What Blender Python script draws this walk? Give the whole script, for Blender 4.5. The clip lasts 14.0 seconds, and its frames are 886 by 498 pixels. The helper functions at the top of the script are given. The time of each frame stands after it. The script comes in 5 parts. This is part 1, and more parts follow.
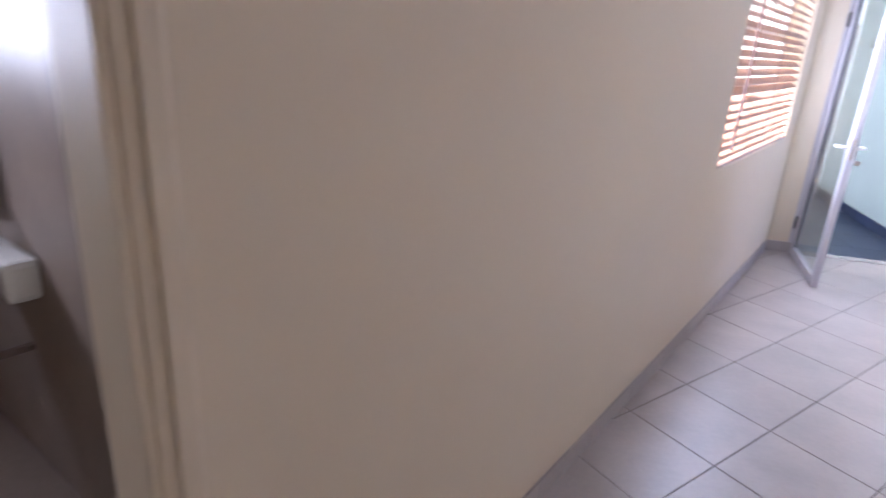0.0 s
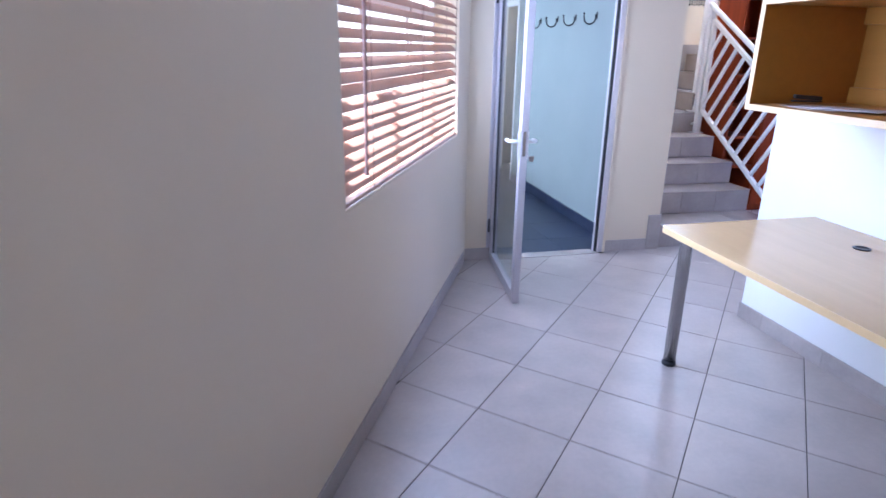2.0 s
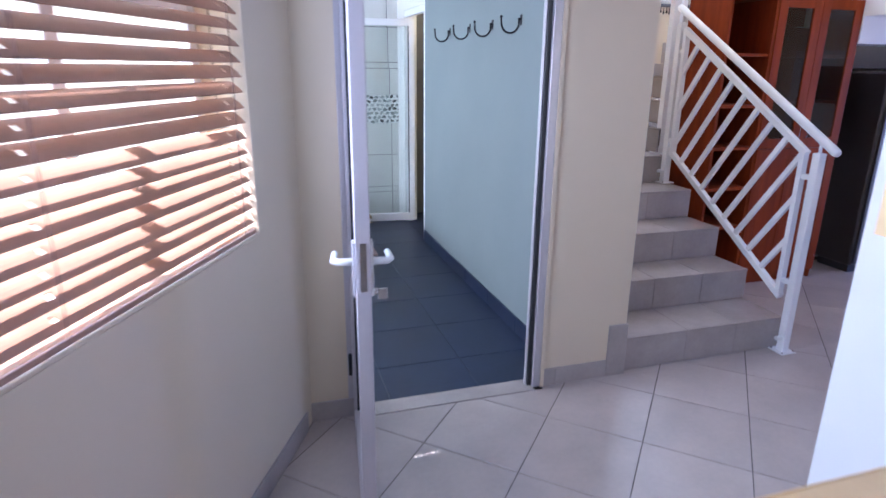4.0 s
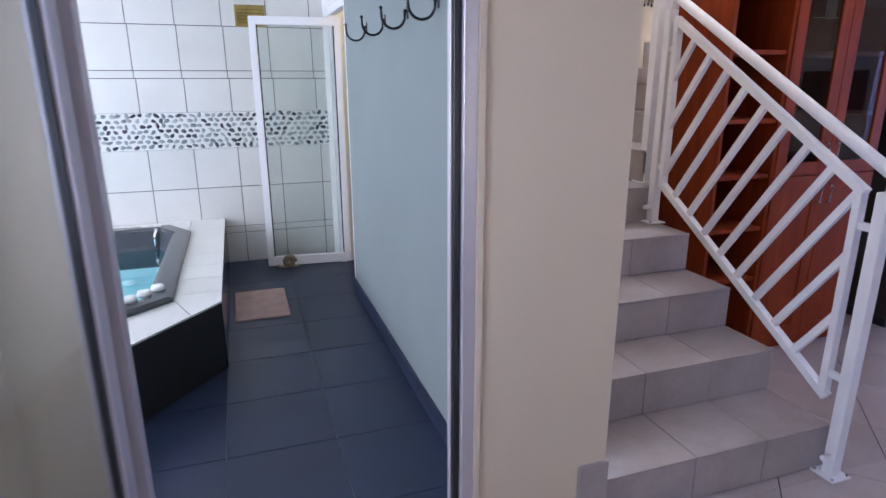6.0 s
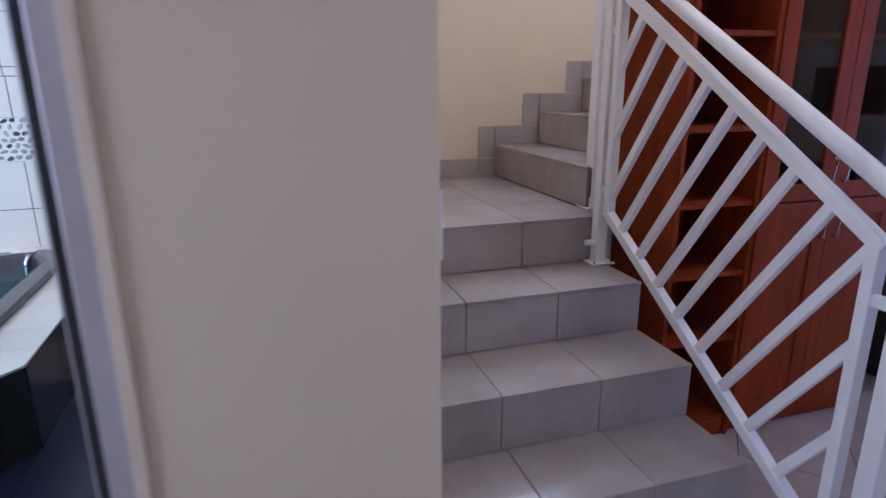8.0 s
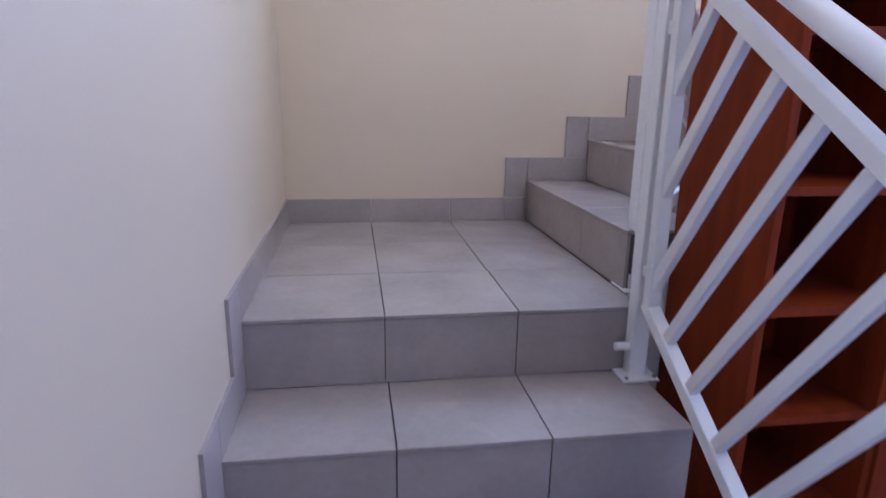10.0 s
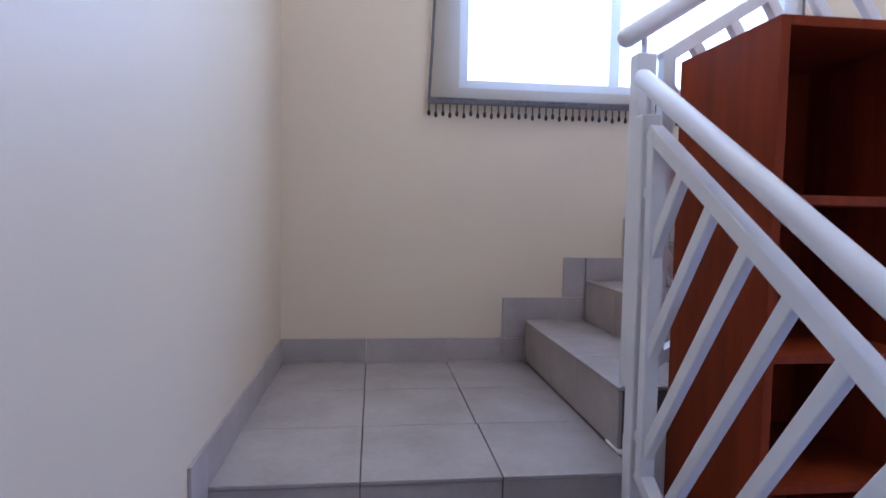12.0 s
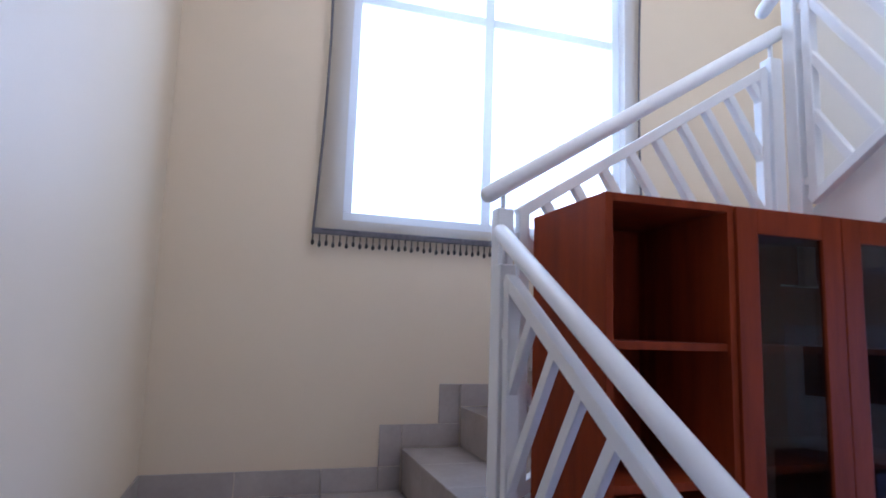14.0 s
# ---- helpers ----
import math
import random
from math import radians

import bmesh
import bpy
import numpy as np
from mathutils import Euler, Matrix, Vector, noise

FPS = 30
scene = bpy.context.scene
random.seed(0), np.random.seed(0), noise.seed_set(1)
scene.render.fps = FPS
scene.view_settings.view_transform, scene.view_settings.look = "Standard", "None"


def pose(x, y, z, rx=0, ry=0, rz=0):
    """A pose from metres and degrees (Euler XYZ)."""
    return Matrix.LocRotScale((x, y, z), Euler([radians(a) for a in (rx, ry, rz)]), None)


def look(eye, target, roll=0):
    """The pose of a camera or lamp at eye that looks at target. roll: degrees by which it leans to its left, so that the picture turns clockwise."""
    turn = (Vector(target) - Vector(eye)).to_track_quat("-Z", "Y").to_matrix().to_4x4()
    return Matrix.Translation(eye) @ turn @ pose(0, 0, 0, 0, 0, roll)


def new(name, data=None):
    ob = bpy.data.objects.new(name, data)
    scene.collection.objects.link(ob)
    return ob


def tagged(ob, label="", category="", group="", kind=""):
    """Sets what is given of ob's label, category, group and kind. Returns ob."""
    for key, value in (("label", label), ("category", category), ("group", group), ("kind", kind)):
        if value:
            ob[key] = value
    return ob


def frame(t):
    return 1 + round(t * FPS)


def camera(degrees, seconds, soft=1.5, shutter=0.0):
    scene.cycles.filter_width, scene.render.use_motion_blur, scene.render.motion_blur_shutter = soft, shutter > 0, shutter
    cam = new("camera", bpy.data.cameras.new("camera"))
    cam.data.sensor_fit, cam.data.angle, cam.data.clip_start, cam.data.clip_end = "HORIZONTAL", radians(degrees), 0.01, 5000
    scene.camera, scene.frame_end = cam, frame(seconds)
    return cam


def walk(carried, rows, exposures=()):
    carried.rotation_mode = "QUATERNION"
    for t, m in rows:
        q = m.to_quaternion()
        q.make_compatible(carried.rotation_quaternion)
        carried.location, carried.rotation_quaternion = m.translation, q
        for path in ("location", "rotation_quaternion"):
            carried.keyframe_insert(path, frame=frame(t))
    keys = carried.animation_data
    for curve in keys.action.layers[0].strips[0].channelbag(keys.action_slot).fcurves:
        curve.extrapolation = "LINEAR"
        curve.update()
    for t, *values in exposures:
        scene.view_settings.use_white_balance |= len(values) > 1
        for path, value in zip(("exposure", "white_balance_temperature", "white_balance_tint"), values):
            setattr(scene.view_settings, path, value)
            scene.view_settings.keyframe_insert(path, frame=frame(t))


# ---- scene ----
cam = camera(73.4, 14.0, soft=1.5, shutter=0.5)
PATH = [
    (0, (-3.244, -6.454, 1.517), (-3.635, -4.607, 0.854), 3.5),
    (0.5, (-3.138, -6.256, 1.492), (-3.266, -4.367, 0.848), 2.7),
    (0.7, (-3.107, -6.143, 1.502), (-3.128, -4.252, 0.852), 2.8),
    (1, (-3.041, -5.982, 1.509), (-2.913, -4.093, 0.864), 2.2),
    (1.5, (-2.855, -5.644, 1.501), (-2.541, -3.775, 0.861), 1.2),
    (2, (-2.646, -5.222, 1.5), (-2.232, -3.374, 0.858), 0.8),
    (2.3, (-2.521, -4.994, 1.527), (-2.058, -3.159, 0.881), 0.3),
    (2.5, (-2.414, -4.778, 1.512), (-1.915, -2.954, 0.863), 0.7),
    (3, (-2.183, -4.335, 1.527), (-1.646, -2.518, 0.886), 0.5),
    (3.5, (-1.945, -3.942, 1.54), (-1.383, -2.125, 0.923), -0.1),
    (3.7, (-1.855, -3.784, 1.531), (-1.288, -1.962, 0.93), 0.6),
    (5.8, (-1.092, -2.685, 1.489), (-0.489, -0.859, 0.941), -0.2),
    (6, (-1.052, -2.62, 1.487), (-0.43, -0.8, 0.94), -0.1),
    (6.5, (-0.872, -2.485, 1.484), (-0.254, -0.661, 0.943), -0.1),
    (7, (-0.692, -2.356, 1.484), (-0.089, -0.526, 0.947), -0.4),
    (7.2, (-0.611, -2.307, 1.48), (-0.016, -0.475, 0.943), -0.4),
    (9.3, (0.185, -1.576, 1.438), (0.64, 0.293, 0.89), 0.6),
    (9.5, (0.222, -1.523, 1.444), (0.629, 0.36, 0.905), 0.7),
    (10, (0.287, -1.409, 1.479), (0.578, 0.504, 0.972), 0.9),
    (10.5, (0.324, -1.345, 1.507), (0.567, 0.597, 1.093), 0.9),
    (11, (0.354, -1.347, 1.541), (0.576, 0.616, 1.229), 1.1),
    (11.5, (0.378, -1.362, 1.552), (0.592, 0.616, 1.351), 1.0),
    (12, (0.381, -1.388, 1.577), (0.615, 0.594, 1.454), 1.0),
    (12.5, (0.39, -1.411, 1.592), (0.672, 0.569, 1.545), 1.2),
    (13, (0.385, -1.443, 1.615), (0.771, 0.52, 1.643), 1.1),
    (13.5, (0.406, -1.477, 1.634), (0.886, 0.459, 1.784), 1.6),
    (14, (0.399, -1.497, 1.642), (0.981, 0.398, 1.904), 1.9),
]
exposures = [(0, 3.55, 5500, 22), (0.7, 3.3, 5150, 21), (1.5, 3.15, 4850, 20), (2.5, 2.85, 4850, 20), (3.0, 2.6, 5000, 20), (3.7, 2.55, 5100, 21), (5.8, 2.4, 5450, 24), (6.2, 2.3, 5450, 24), (6.6, 2.08, 5450, 25), (7.2, 1.88, 5500, 25), (9.3, 2.34, 4700, 25), (10.5, 2.07, 4700, 24), (12, 1.9, 4650, 22), (14, 1.72, 4750, 20)]
walk(cam, [(t, look(eye, target, roll)) for t, eye, target, roll in PATH], exposures)

# ---- light ----
world = bpy.data.worlds.new("world")
scene.world = world
world.use_nodes = True
SUN_EL, SUN_AZ = 61.0, -94.0
sky = world.node_tree.nodes.new("ShaderNodeTexSky")
sky.sky_type = 'NISHITA'
sky.sun_disc = False
sky.sun_elevation = radians(SUN_EL)
sky.sun_rotation = radians(SUN_AZ)
background = world.node_tree.nodes["Background"]
background.inputs["Strength"].default_value = 0.05
world.node_tree.links.new(sky.outputs[0], background.inputs["Color"])

sun_data = bpy.data.lights.new("sun", 'SUN')
sun_data.energy, sun_data.angle, sun_data.color = 5.0, radians(0.5), (1.0, 0.95, 0.87)
sun = new("sun", sun_data)
# the sun stands beyond the window wall, high up
sun_from = Vector((math.cos(radians(SUN_EL)) * math.sin(radians(SUN_AZ)), math.cos(radians(SUN_EL)) * math.cos(radians(SUN_AZ)), math.sin(radians(SUN_EL))))
sun.matrix_world = look(sun_from * 20, (0, 0, 0))


def area_lamp(name, eye, target, width, height, watts, color=(0.85, 0.92, 1.0)):
    data = bpy.data.lights.new(name, 'AREA')
    data.shape, data.size, data.size_y, data.energy, data.color = 'RECTANGLE', width, height, watts, color
    ob = new(name, data)
    ob.matrix_world = look(eye, target)
    return ob


# sky light standing in the openings; the south and upstairs lamps are added fill
W0, W1 = Vector((-3.252, -4.783, 0)), Vector((-1.60, -1.235, 0))
WD = (W1 - W0).normalized()
WN = Vector((WD.y, -WD.x, 0))          # towards the room
WANG = math.degrees(math.atan2(WD.y, WD.x))


def on_wall(s, d, z):
    """s along the slanting wall from its end corner, d in front of it."""
    return W1 - WD * s + WN * d + Vector((0, 0, z))


mid = on_wall(1.28, -0.006, 1.55)
area_lamp("window_light_blind", mid, mid + WN, 1.85, 1.15, 7.5, (0.76, 0.85, 1.0))
area_lamp("window_light_stairs", (1.47, 1.50, 3.1), (1.47, 0, 3.0), 1.45, 1.9, 10.5, (0.80, 0.88, 1.0))
area_lamp("window_light_spa", (-4.05, 0.9, 1.5), (0, 0.9, 1.3), 2.2, 1.4, 12, (0.96, 0.98, 0.95))
area_lamp("window_light_lounge", (5.55, -1.75, 1.35), (0, -2.6, 1.1), 1.7, 2.2, 9.5, (0.38, 0.45, 1.0))
# added weak warm fill from behind, no window known there
area_lamp("fill_light_south", (2.5, -7.15, 1.25), (2.5, 0, 1.3), 1.9, 1.9, 1.7, (1.0, 0.84, 0.62))
# added warm fill for sunlight bounced around upstairs, brightens the back wall
area_lamp("fill_light_upstairs", (2.2, -1.15, 4.0), (1.7, 1.14, 2.0), 1.5, 1.1, 8.5, (1.0, 0.88, 0.64))
bath = on_wall(5.55, -2.05, 1.7)
area_lamp("window_light_washroom", bath, bath + WN, 0.7, 0.7, 0.9, (0.9, 0.94, 1.0))


# ---- materials ----
def material(name, color, rough=0.5, metal=0.0, vary=0.08, scale=2.0, fine=60.0, bump=0.05, island=0.0, per_object=0.0, grain=None, coat=0.0, spec=0.5):
    m = bpy.data.materials.new(name)
    m.use_nodes = True
    nt = m.node_tree
    b = nt.nodes["Principled BSDF"]
    b.inputs["Roughness"].default_value = rough
    b.inputs["Metallic"].default_value = metal
    b.inputs["Coat Weight"].default_value = coat
    b.inputs["Coat Roughness"].default_value = 0.12
    b.inputs["Specular IOR Level"].default_value = spec
    geo = nt.nodes.new("ShaderNodeNewGeometry")
    place = geo.outputs["Position"]
    if grain:
        mp = nt.nodes.new("ShaderNodeMapping")
        mp.inputs["Scale"].default_value = grain
        nt.links.new(place, mp.inputs["Vector"])
        place = mp.outputs["Vector"]
    big = nt.nodes.new("ShaderNodeTexNoise")
    big.inputs["Scale"].default_value, big.inputs["Detail"].default_value = scale, 4
    small = nt.nodes.new("ShaderNodeTexNoise")
    small.inputs["Scale"].default_value, small.inputs["Detail"].default_value = fine, 3
    nt.links.new(place, big.inputs["Vector"])
    nt.links.new(place, small.inputs["Vector"])
    total = nt.nodes.new("ShaderNodeMath")
    total.operation = 'MULTIPLY_ADD'
    total.inputs[1].default_value = 0.35
    nt.links.new(small.outputs["Fac"], total.inputs[0])
    nt.links.new(big.outputs["Fac"], total.inputs[2])
    rng = nt.nodes.new("ShaderNodeMapRange")
    rng.inputs["From Min"].default_value, rng.inputs["From Max"].default_value = 0.40, 0.95
    rng.inputs["To Min"].default_value, rng.inputs["To Max"].default_value = 1 - vary, 1 + vary
    nt.links.new(total.outputs[0], rng.inputs["Value"])
    value = rng.outputs["Result"]
    for amount, make, out in ((per_object, "ShaderNodeObjectInfo", "Random"), (island, "ShaderNodeNewGeometry", "Random Per Island")):
        if amount:
            info = nt.nodes.new(make)
            r2 = nt.nodes.new("ShaderNodeMapRange")
            r2.inputs["To Min"].default_value, r2.inputs["To Max"].default_value = 1 - amount, 1 + amount
            nt.links.new(info.outputs[out], r2.inputs["Value"])
            mul = nt.nodes.new("ShaderNodeMath")
            mul.operation = 'MULTIPLY'
            nt.links.new(value, mul.inputs[0])
            nt.links.new(r2.outputs["Result"], mul.inputs[1])
            value = mul.outputs[0]
    tint = nt.nodes.new("ShaderNodeVectorMath")
    tint.operation = 'SCALE'
    tint.inputs[0].default_value = color
    nt.links.new(value, tint.inputs["Scale"])
    nt.links.new(tint.outputs[0], b.inputs["Base Color"])
    if bump:
        bp = nt.nodes.new("ShaderNodeBump")
        bp.inputs["Strength"].default_value, bp.inputs["Distance"].default_value = bump, 0.01
        nt.links.new(total.outputs[0], bp.inputs["Height"])
        nt.links.new(bp.outputs[0], b.inputs["Normal"])
    rr = nt.nodes.new("ShaderNodeMapRange")
    rr.inputs["To Min"].default_value, rr.inputs["To Max"].default_value = max(rough - 0.04, 0.02), min(rough + 0.05, 1)
    nt.links.new(big.outputs["Fac"], rr.inputs["Value"])
    nt.links.new(rr.outputs["Result"], b.inputs["Roughness"])
    return m


def glass_material(name, color, rough=0.0, mix=0.04):
    """Thin pane: clear with a mirror gloss that grows at a slant."""
    m = bpy.data.materials.new(name)
    m.use_nodes = True
    nt = m.node_tree
    nt.nodes.remove(nt.nodes["Principled BSDF"])
    out = nt.nodes["Material Output"]
    clear = nt.nodes.new("ShaderNodeBsdfTransparent")
    clear.inputs["Color"].default_value = (*color, 1)
    gloss = nt.nodes.new("ShaderNodeBsdfGlossy")
    gloss.inputs["Roughness"].default_value = rough
    lw = nt.nodes.new("ShaderNodeLayerWeight")
    lw.inputs["Blend"].default_value = 0.5
    pw = nt.nodes.new("ShaderNodeMath")
    pw.operation = 'POWER'
    pw.inputs[1].default_value = 5.0
    nt.links.new(lw.outputs["Facing"], pw.inputs[0])
    fr = nt.nodes.new("ShaderNodeMath")
    fr.operation = 'MULTIPLY_ADD'
    fr.inputs[1].default_value, fr.inputs[2].default_value = 0.9, mix
    nt.links.new(pw.outputs[0], fr.inputs[0])
    mx = nt.nodes.new("ShaderNodeMixShader")
    nt.links.new(fr.outputs[0], mx.inputs[0])
    nt.links.new(clear.outputs[0], mx.inputs[1])
    nt.links.new(gloss.outputs[0], mx.inputs[2])
    nt.links.new(mx.outputs[0], out.inputs["Surface"])
    return m


M_WALL = material("cream_wall_paint", (0.69, 0.58, 0.425), 0.46, vary=0.035, scale=1.3, fine=180, bump=0.06)
M_WHITE = material("white_wall_paint", (0.80, 0.79, 0.76), 0.6, vary=0.03, scale=1.3, fine=180, bump=0.05)
M_BLUEWALL = material("pale_blue_wall_paint", (0.225, 0.26, 0.257), 0.85, vary=0.06, scale=1.5, fine=150, bump=0.05, spec=0.2)
M_CEIL = material("ceiling_paint", (0.78, 0.76, 0.72), 0.8, vary=0.02, bump=0.02)
M_FLOOR = material("beige_floor_tile", (0.415, 0.355, 0.315), 0.36, vary=0.13, scale=4.5, fine=45, bump=0.012, per_object=0.05, spec=0.85)
M_GROUT = material("dark_grout", (0.10, 0.085, 0.075), 0.9, vary=0.2, bump=0.2)
M_STEP = material("grey_stair_tile", (0.375, 0.328, 0.302), 0.19, vary=0.14, scale=5, fine=50, bump=0.02, per_object=0.05)
M_SKIRT = material("grey_skirting_tile", (0.385, 0.335, 0.305), 0.36, vary=0.14, scale=5, fine=50, bump=0.02, per_object=0.06)
M_DARK = material("slate_blue_floor_tile", (0.018, 0.027, 0.060), 0.36, vary=0.28, scale=3.5, fine=40, bump=0.03, per_object=0.10)
M_DARKSIDE = material("glazed_slate_tile", (0.024, 0.031, 0.056), 0.2, vary=0.28, scale=3.5, fine=40, bump=0.02, per_object=0.10, spec=0.8)
M_DARKGROUT = material("pale_joint", (0.16, 0.17, 0.19), 0.9, vary=0.15, bump=0.1)
M_WTILE = material("white_wall_tile", (0.72, 0.72, 0.68), 0.16, vary=0.04, scale=3, fine=70, bump=0.008, per_object=0.03)
M_WGROUT = material("grey_wall_grout", (0.15, 0.15, 0.15), 0.9, vary=0.15, bump=0.1)


def pebble_material():
    """Polished pebbles: charcoal, slate and pale green-grey stones by chance."""
    m = material("mosaic_pebble", (1.0, 1.0, 1.0), 0.34, vary=0.10, scale=9, fine=90, bump=0.04)
    nt = m.node_tree
    b = nt.nodes["Principled BSDF"]
    shade = b.inputs["Base Color"].links[0].from_socket
    geo = nt.nodes.new("ShaderNodeNewGeometry")
    ramp = nt.nodes.new("ShaderNodeValToRGB")
    ramp.color_ramp.interpolation = 'CONSTANT'
    stops = ((0.0, (0.035, 0.042, 0.045)), (0.20, (0.075, 0.085, 0.088)), (0.32, (0.21, 0.24, 0.235)), (0.55, (0.32, 0.36, 0.345)), (0.80, (0.42, 0.46, 0.44)))
    els = ramp.color_ramp.elements
    while len(els) < len(stops):
        els.new(0.5)
    for el, (at, col) in zip(els, stops):
        el.position = at
    for el, (at, col) in zip(els, stops):
        el.color = (*col, 1)
    mul = nt.nodes.new("ShaderNodeVectorMath")
    mul.operation = 'MULTIPLY'
    nt.links.new(geo.outputs["Random Per Island"], ramp.inputs["Fac"])
    nt.links.new(ramp.outputs["Color"], mul.inputs[0])
    nt.links.new(shade, mul.inputs[1])
    nt.links.new(mul.outputs[0], b.inputs["Base Color"])
    return m


M_PEBBLE = pebble_material()
M_MORTAR = material("mosaic_mortar", (0.75, 0.76, 0.74), 0.7, vary=0.06, bump=0.1)
M_RAIL = material("white_rail_enamel", (0.78, 0.78, 0.78), 0.38, vary=0.03, scale=8, fine=120, bump=0.02)
M_ALU = material("white_aluminium", (0.85, 0.85, 0.86), 0.38, metal=0.0, vary=0.03, bump=0.01)
M_ALUGREY = material("mill_aluminium", (0.52, 0.485, 0.50), 0.36, metal=0.3, vary=0.05, scale=6, bump=0.01)
M_CHROME = material("chrome", (0.80, 0.80, 0.82), 0.10, metal=1.0, vary=0.03, bump=0.0)
M_STEEL = material("brushed_steel", (0.62, 0.61, 0.62), 0.18, metal=1.0, vary=0.06, fine=120, bump=0.02, grain=(20, 20, 1))
M_BLACK = material("black_plastic", (0.02, 0.02, 0.022), 0.4, vary=0.1, bump=0.02)
M_IRON = material("black_iron", (0.02, 0.02, 0.025), 0.45, metal=0.5, vary=0.1, bump=0.05)
M_CHERRY = material("cherry_veneer", (0.23, 0.037, 0.007), 0.5, vary=0.22, scale=3, fine=30, bump=0.015, grain=(9, 9, 0.8), spec=0.10)
M_OAK = material("honey_beech_laminate", (0.44, 0.205, 0.030), 0.4, vary=0.07, scale=3, fine=30, bump=0.01, grain=(7, 0.8, 7))
M_DESK = material("maple_desk_laminate", (0.56, 0.385, 0.19), 0.16, vary=0.04, scale=3, fine=30, bump=0.008, grain=(8, 0.7, 8))
M_EDGE = material("pale_beech_edging", (0.72, 0.50, 0.24), 0.4, vary=0.08, bump=0.01)
M_SLAT = material("walnut_slat", (0.38, 0.205, 0.13), 0.42, vary=0.18, scale=4, fine=40, bump=0.02, per_object=0.06, spec=1.0)
M_CORD = material("brown_cord", (0.10, 0.045, 0.03), 0.8, vary=0.1)
M_TUB = material("graphite_acrylic", (0.055, 0.06, 0.068), 0.18, vary=0.2, scale=5, bump=0.01)
# pale aqua: water tint and its bright sky reflection put into the shell colour
M_SHELL = material("aqua_tub_shell", (0.34, 0.56, 0.58), 0.4, vary=0.14, scale=2.5, bump=0.01)
M_PANEL = material("black_access_panel", (0.012, 0.012, 0.013), 0.55, vary=0.15, bump=0.02)
M_MAT = material("dusty_pink_pile", (0.42, 0.30, 0.27), 0.95, vary=0.18, scale=12, fine=260, bump=0.6)
M_KNOB = material("white_plastic", (0.78, 0.78, 0.76), 0.38, vary=0.03, bump=0.01)
M_BLUE = material("blue_plastic", (0.01, 0.16, 0.55), 0.38, vary=0.06, bump=0.01)
M_BRASS = material("aged_brass", (0.40, 0.30, 0.10), 0.45, metal=0.7, vary=0.2, scale=14, bump=0.05)
M_SNAIL = material("striped_shell", (0.24, 0.19, 0.12), 0.35, vary=0.4, scale=60, fine=120, bump=0.05)
M_PORCELAIN = material("white_porcelain", (0.82, 0.82, 0.80), 0.08, vary=0.02, bump=0.0)
M_BATHTILE = material("brown_bath_tile", (0.28, 0.22, 0.18), 0.38, vary=0.14, scale=5, bump=0.02, per_object=0.06)
M_TOWEL = material("black_towel", (0.015, 0.015, 0.017), 0.95, vary=0.2, fine=250, bump=0.5)
M_PAPER = material("paper", (0.50, 0.43, 0.40), 0.8, vary=0.05, bump=0.02)
M_CERAMIC = material("beige_glaze", (0.50, 0.42, 0.28), 0.4, vary=0.15, bump=0.02)
M_BEAD = material("dark_glass_bead", (0.02, 0.018, 0.02), 0.12, vary=0.2, island=0.6, bump=0.0)
M_BRAID = material("grey_braid", (0.13, 0.12, 0.13), 0.8, vary=0.4, scale=60, fine=400, bump=0.5)
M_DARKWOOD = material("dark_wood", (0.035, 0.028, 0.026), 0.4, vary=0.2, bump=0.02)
M_GROUND = material("pale_paving", (0.42, 0.38, 0.32), 0.9, vary=0.2, bump=0.3)
M_EXT = material("yellow_plaster", (0.66, 0.53, 0.28), 0.85, vary=0.08, bump=0.15)
M_ROOM = glass_material("clear_glass", (0.93, 0.96, 0.95), 0.0, 0.035)
M_CABGLASS = glass_material("tinted_cabinet_glass", (0.62, 0.58, 0.52), 0.0, 0.075)
M_WATER = glass_material("pool_water", (0.62, 0.90, 0.94), 0.015, 0.05)


def fabric_material():
    m = bpy.data.materials.new("sheer_fabric")
    m.use_nodes = True
    nt = m.node_tree
    b = nt.nodes["Principled BSDF"]
    b.inputs["Base Color"].default_value = (0.06, 0.05, 0.045, 1)
    b.inputs["Roughness"].default_value = 0.9
    clear = nt.nodes.new("ShaderNodeBsdfTransparent")
    mx = nt.nodes.new("ShaderNodeMixShader")
    wv = nt.nodes.new("ShaderNodeTexNoise")
    wv.inputs["Scale"].default_value = 300
    rr = nt.nodes.new("ShaderNodeMapRange")
    rr.inputs["To Min"].default_value, rr.inputs["To Max"].default_value = 0.36, 0.52
    nt.links.new(wv.outputs["Fac"], rr.inputs["Value"])
    nt.links.new(rr.outputs["Result"], mx.inputs[0])
    nt.links.new(clear.outputs[0], mx.inputs[1])
    glow = nt.nodes.new("ShaderNodeBsdfTranslucent")
    glow.inputs["Color"].default_value = (0.50, 0.52, 0.55, 1)
    weave = nt.nodes.new("ShaderNodeMixShader")
    weave.inputs[0].default_value = 0.55
    nt.links.new(b.outputs[0], weave.inputs[1])
    nt.links.new(glow.outputs[0], weave.inputs[2])
    nt.links.new(weave.outputs[0], mx.inputs[2])
    nt.links.new(mx.outputs[0], nt.nodes["Material Output"].inputs["Surface"])
    return m


M_SHEER = fabric_material()


def glow_material(name, color, strength):
    m = bpy.data.materials.new(name)
    m.use_nodes = True
    b = m.node_tree.nodes["Principled BSDF"]
    b.inputs["Base Color"].default_value = (0, 0, 0, 1)
    b.inputs["Emission Color"].default_value = (*color, 1)
    b.inputs["Emission Strength"].default_value = strength
    return m


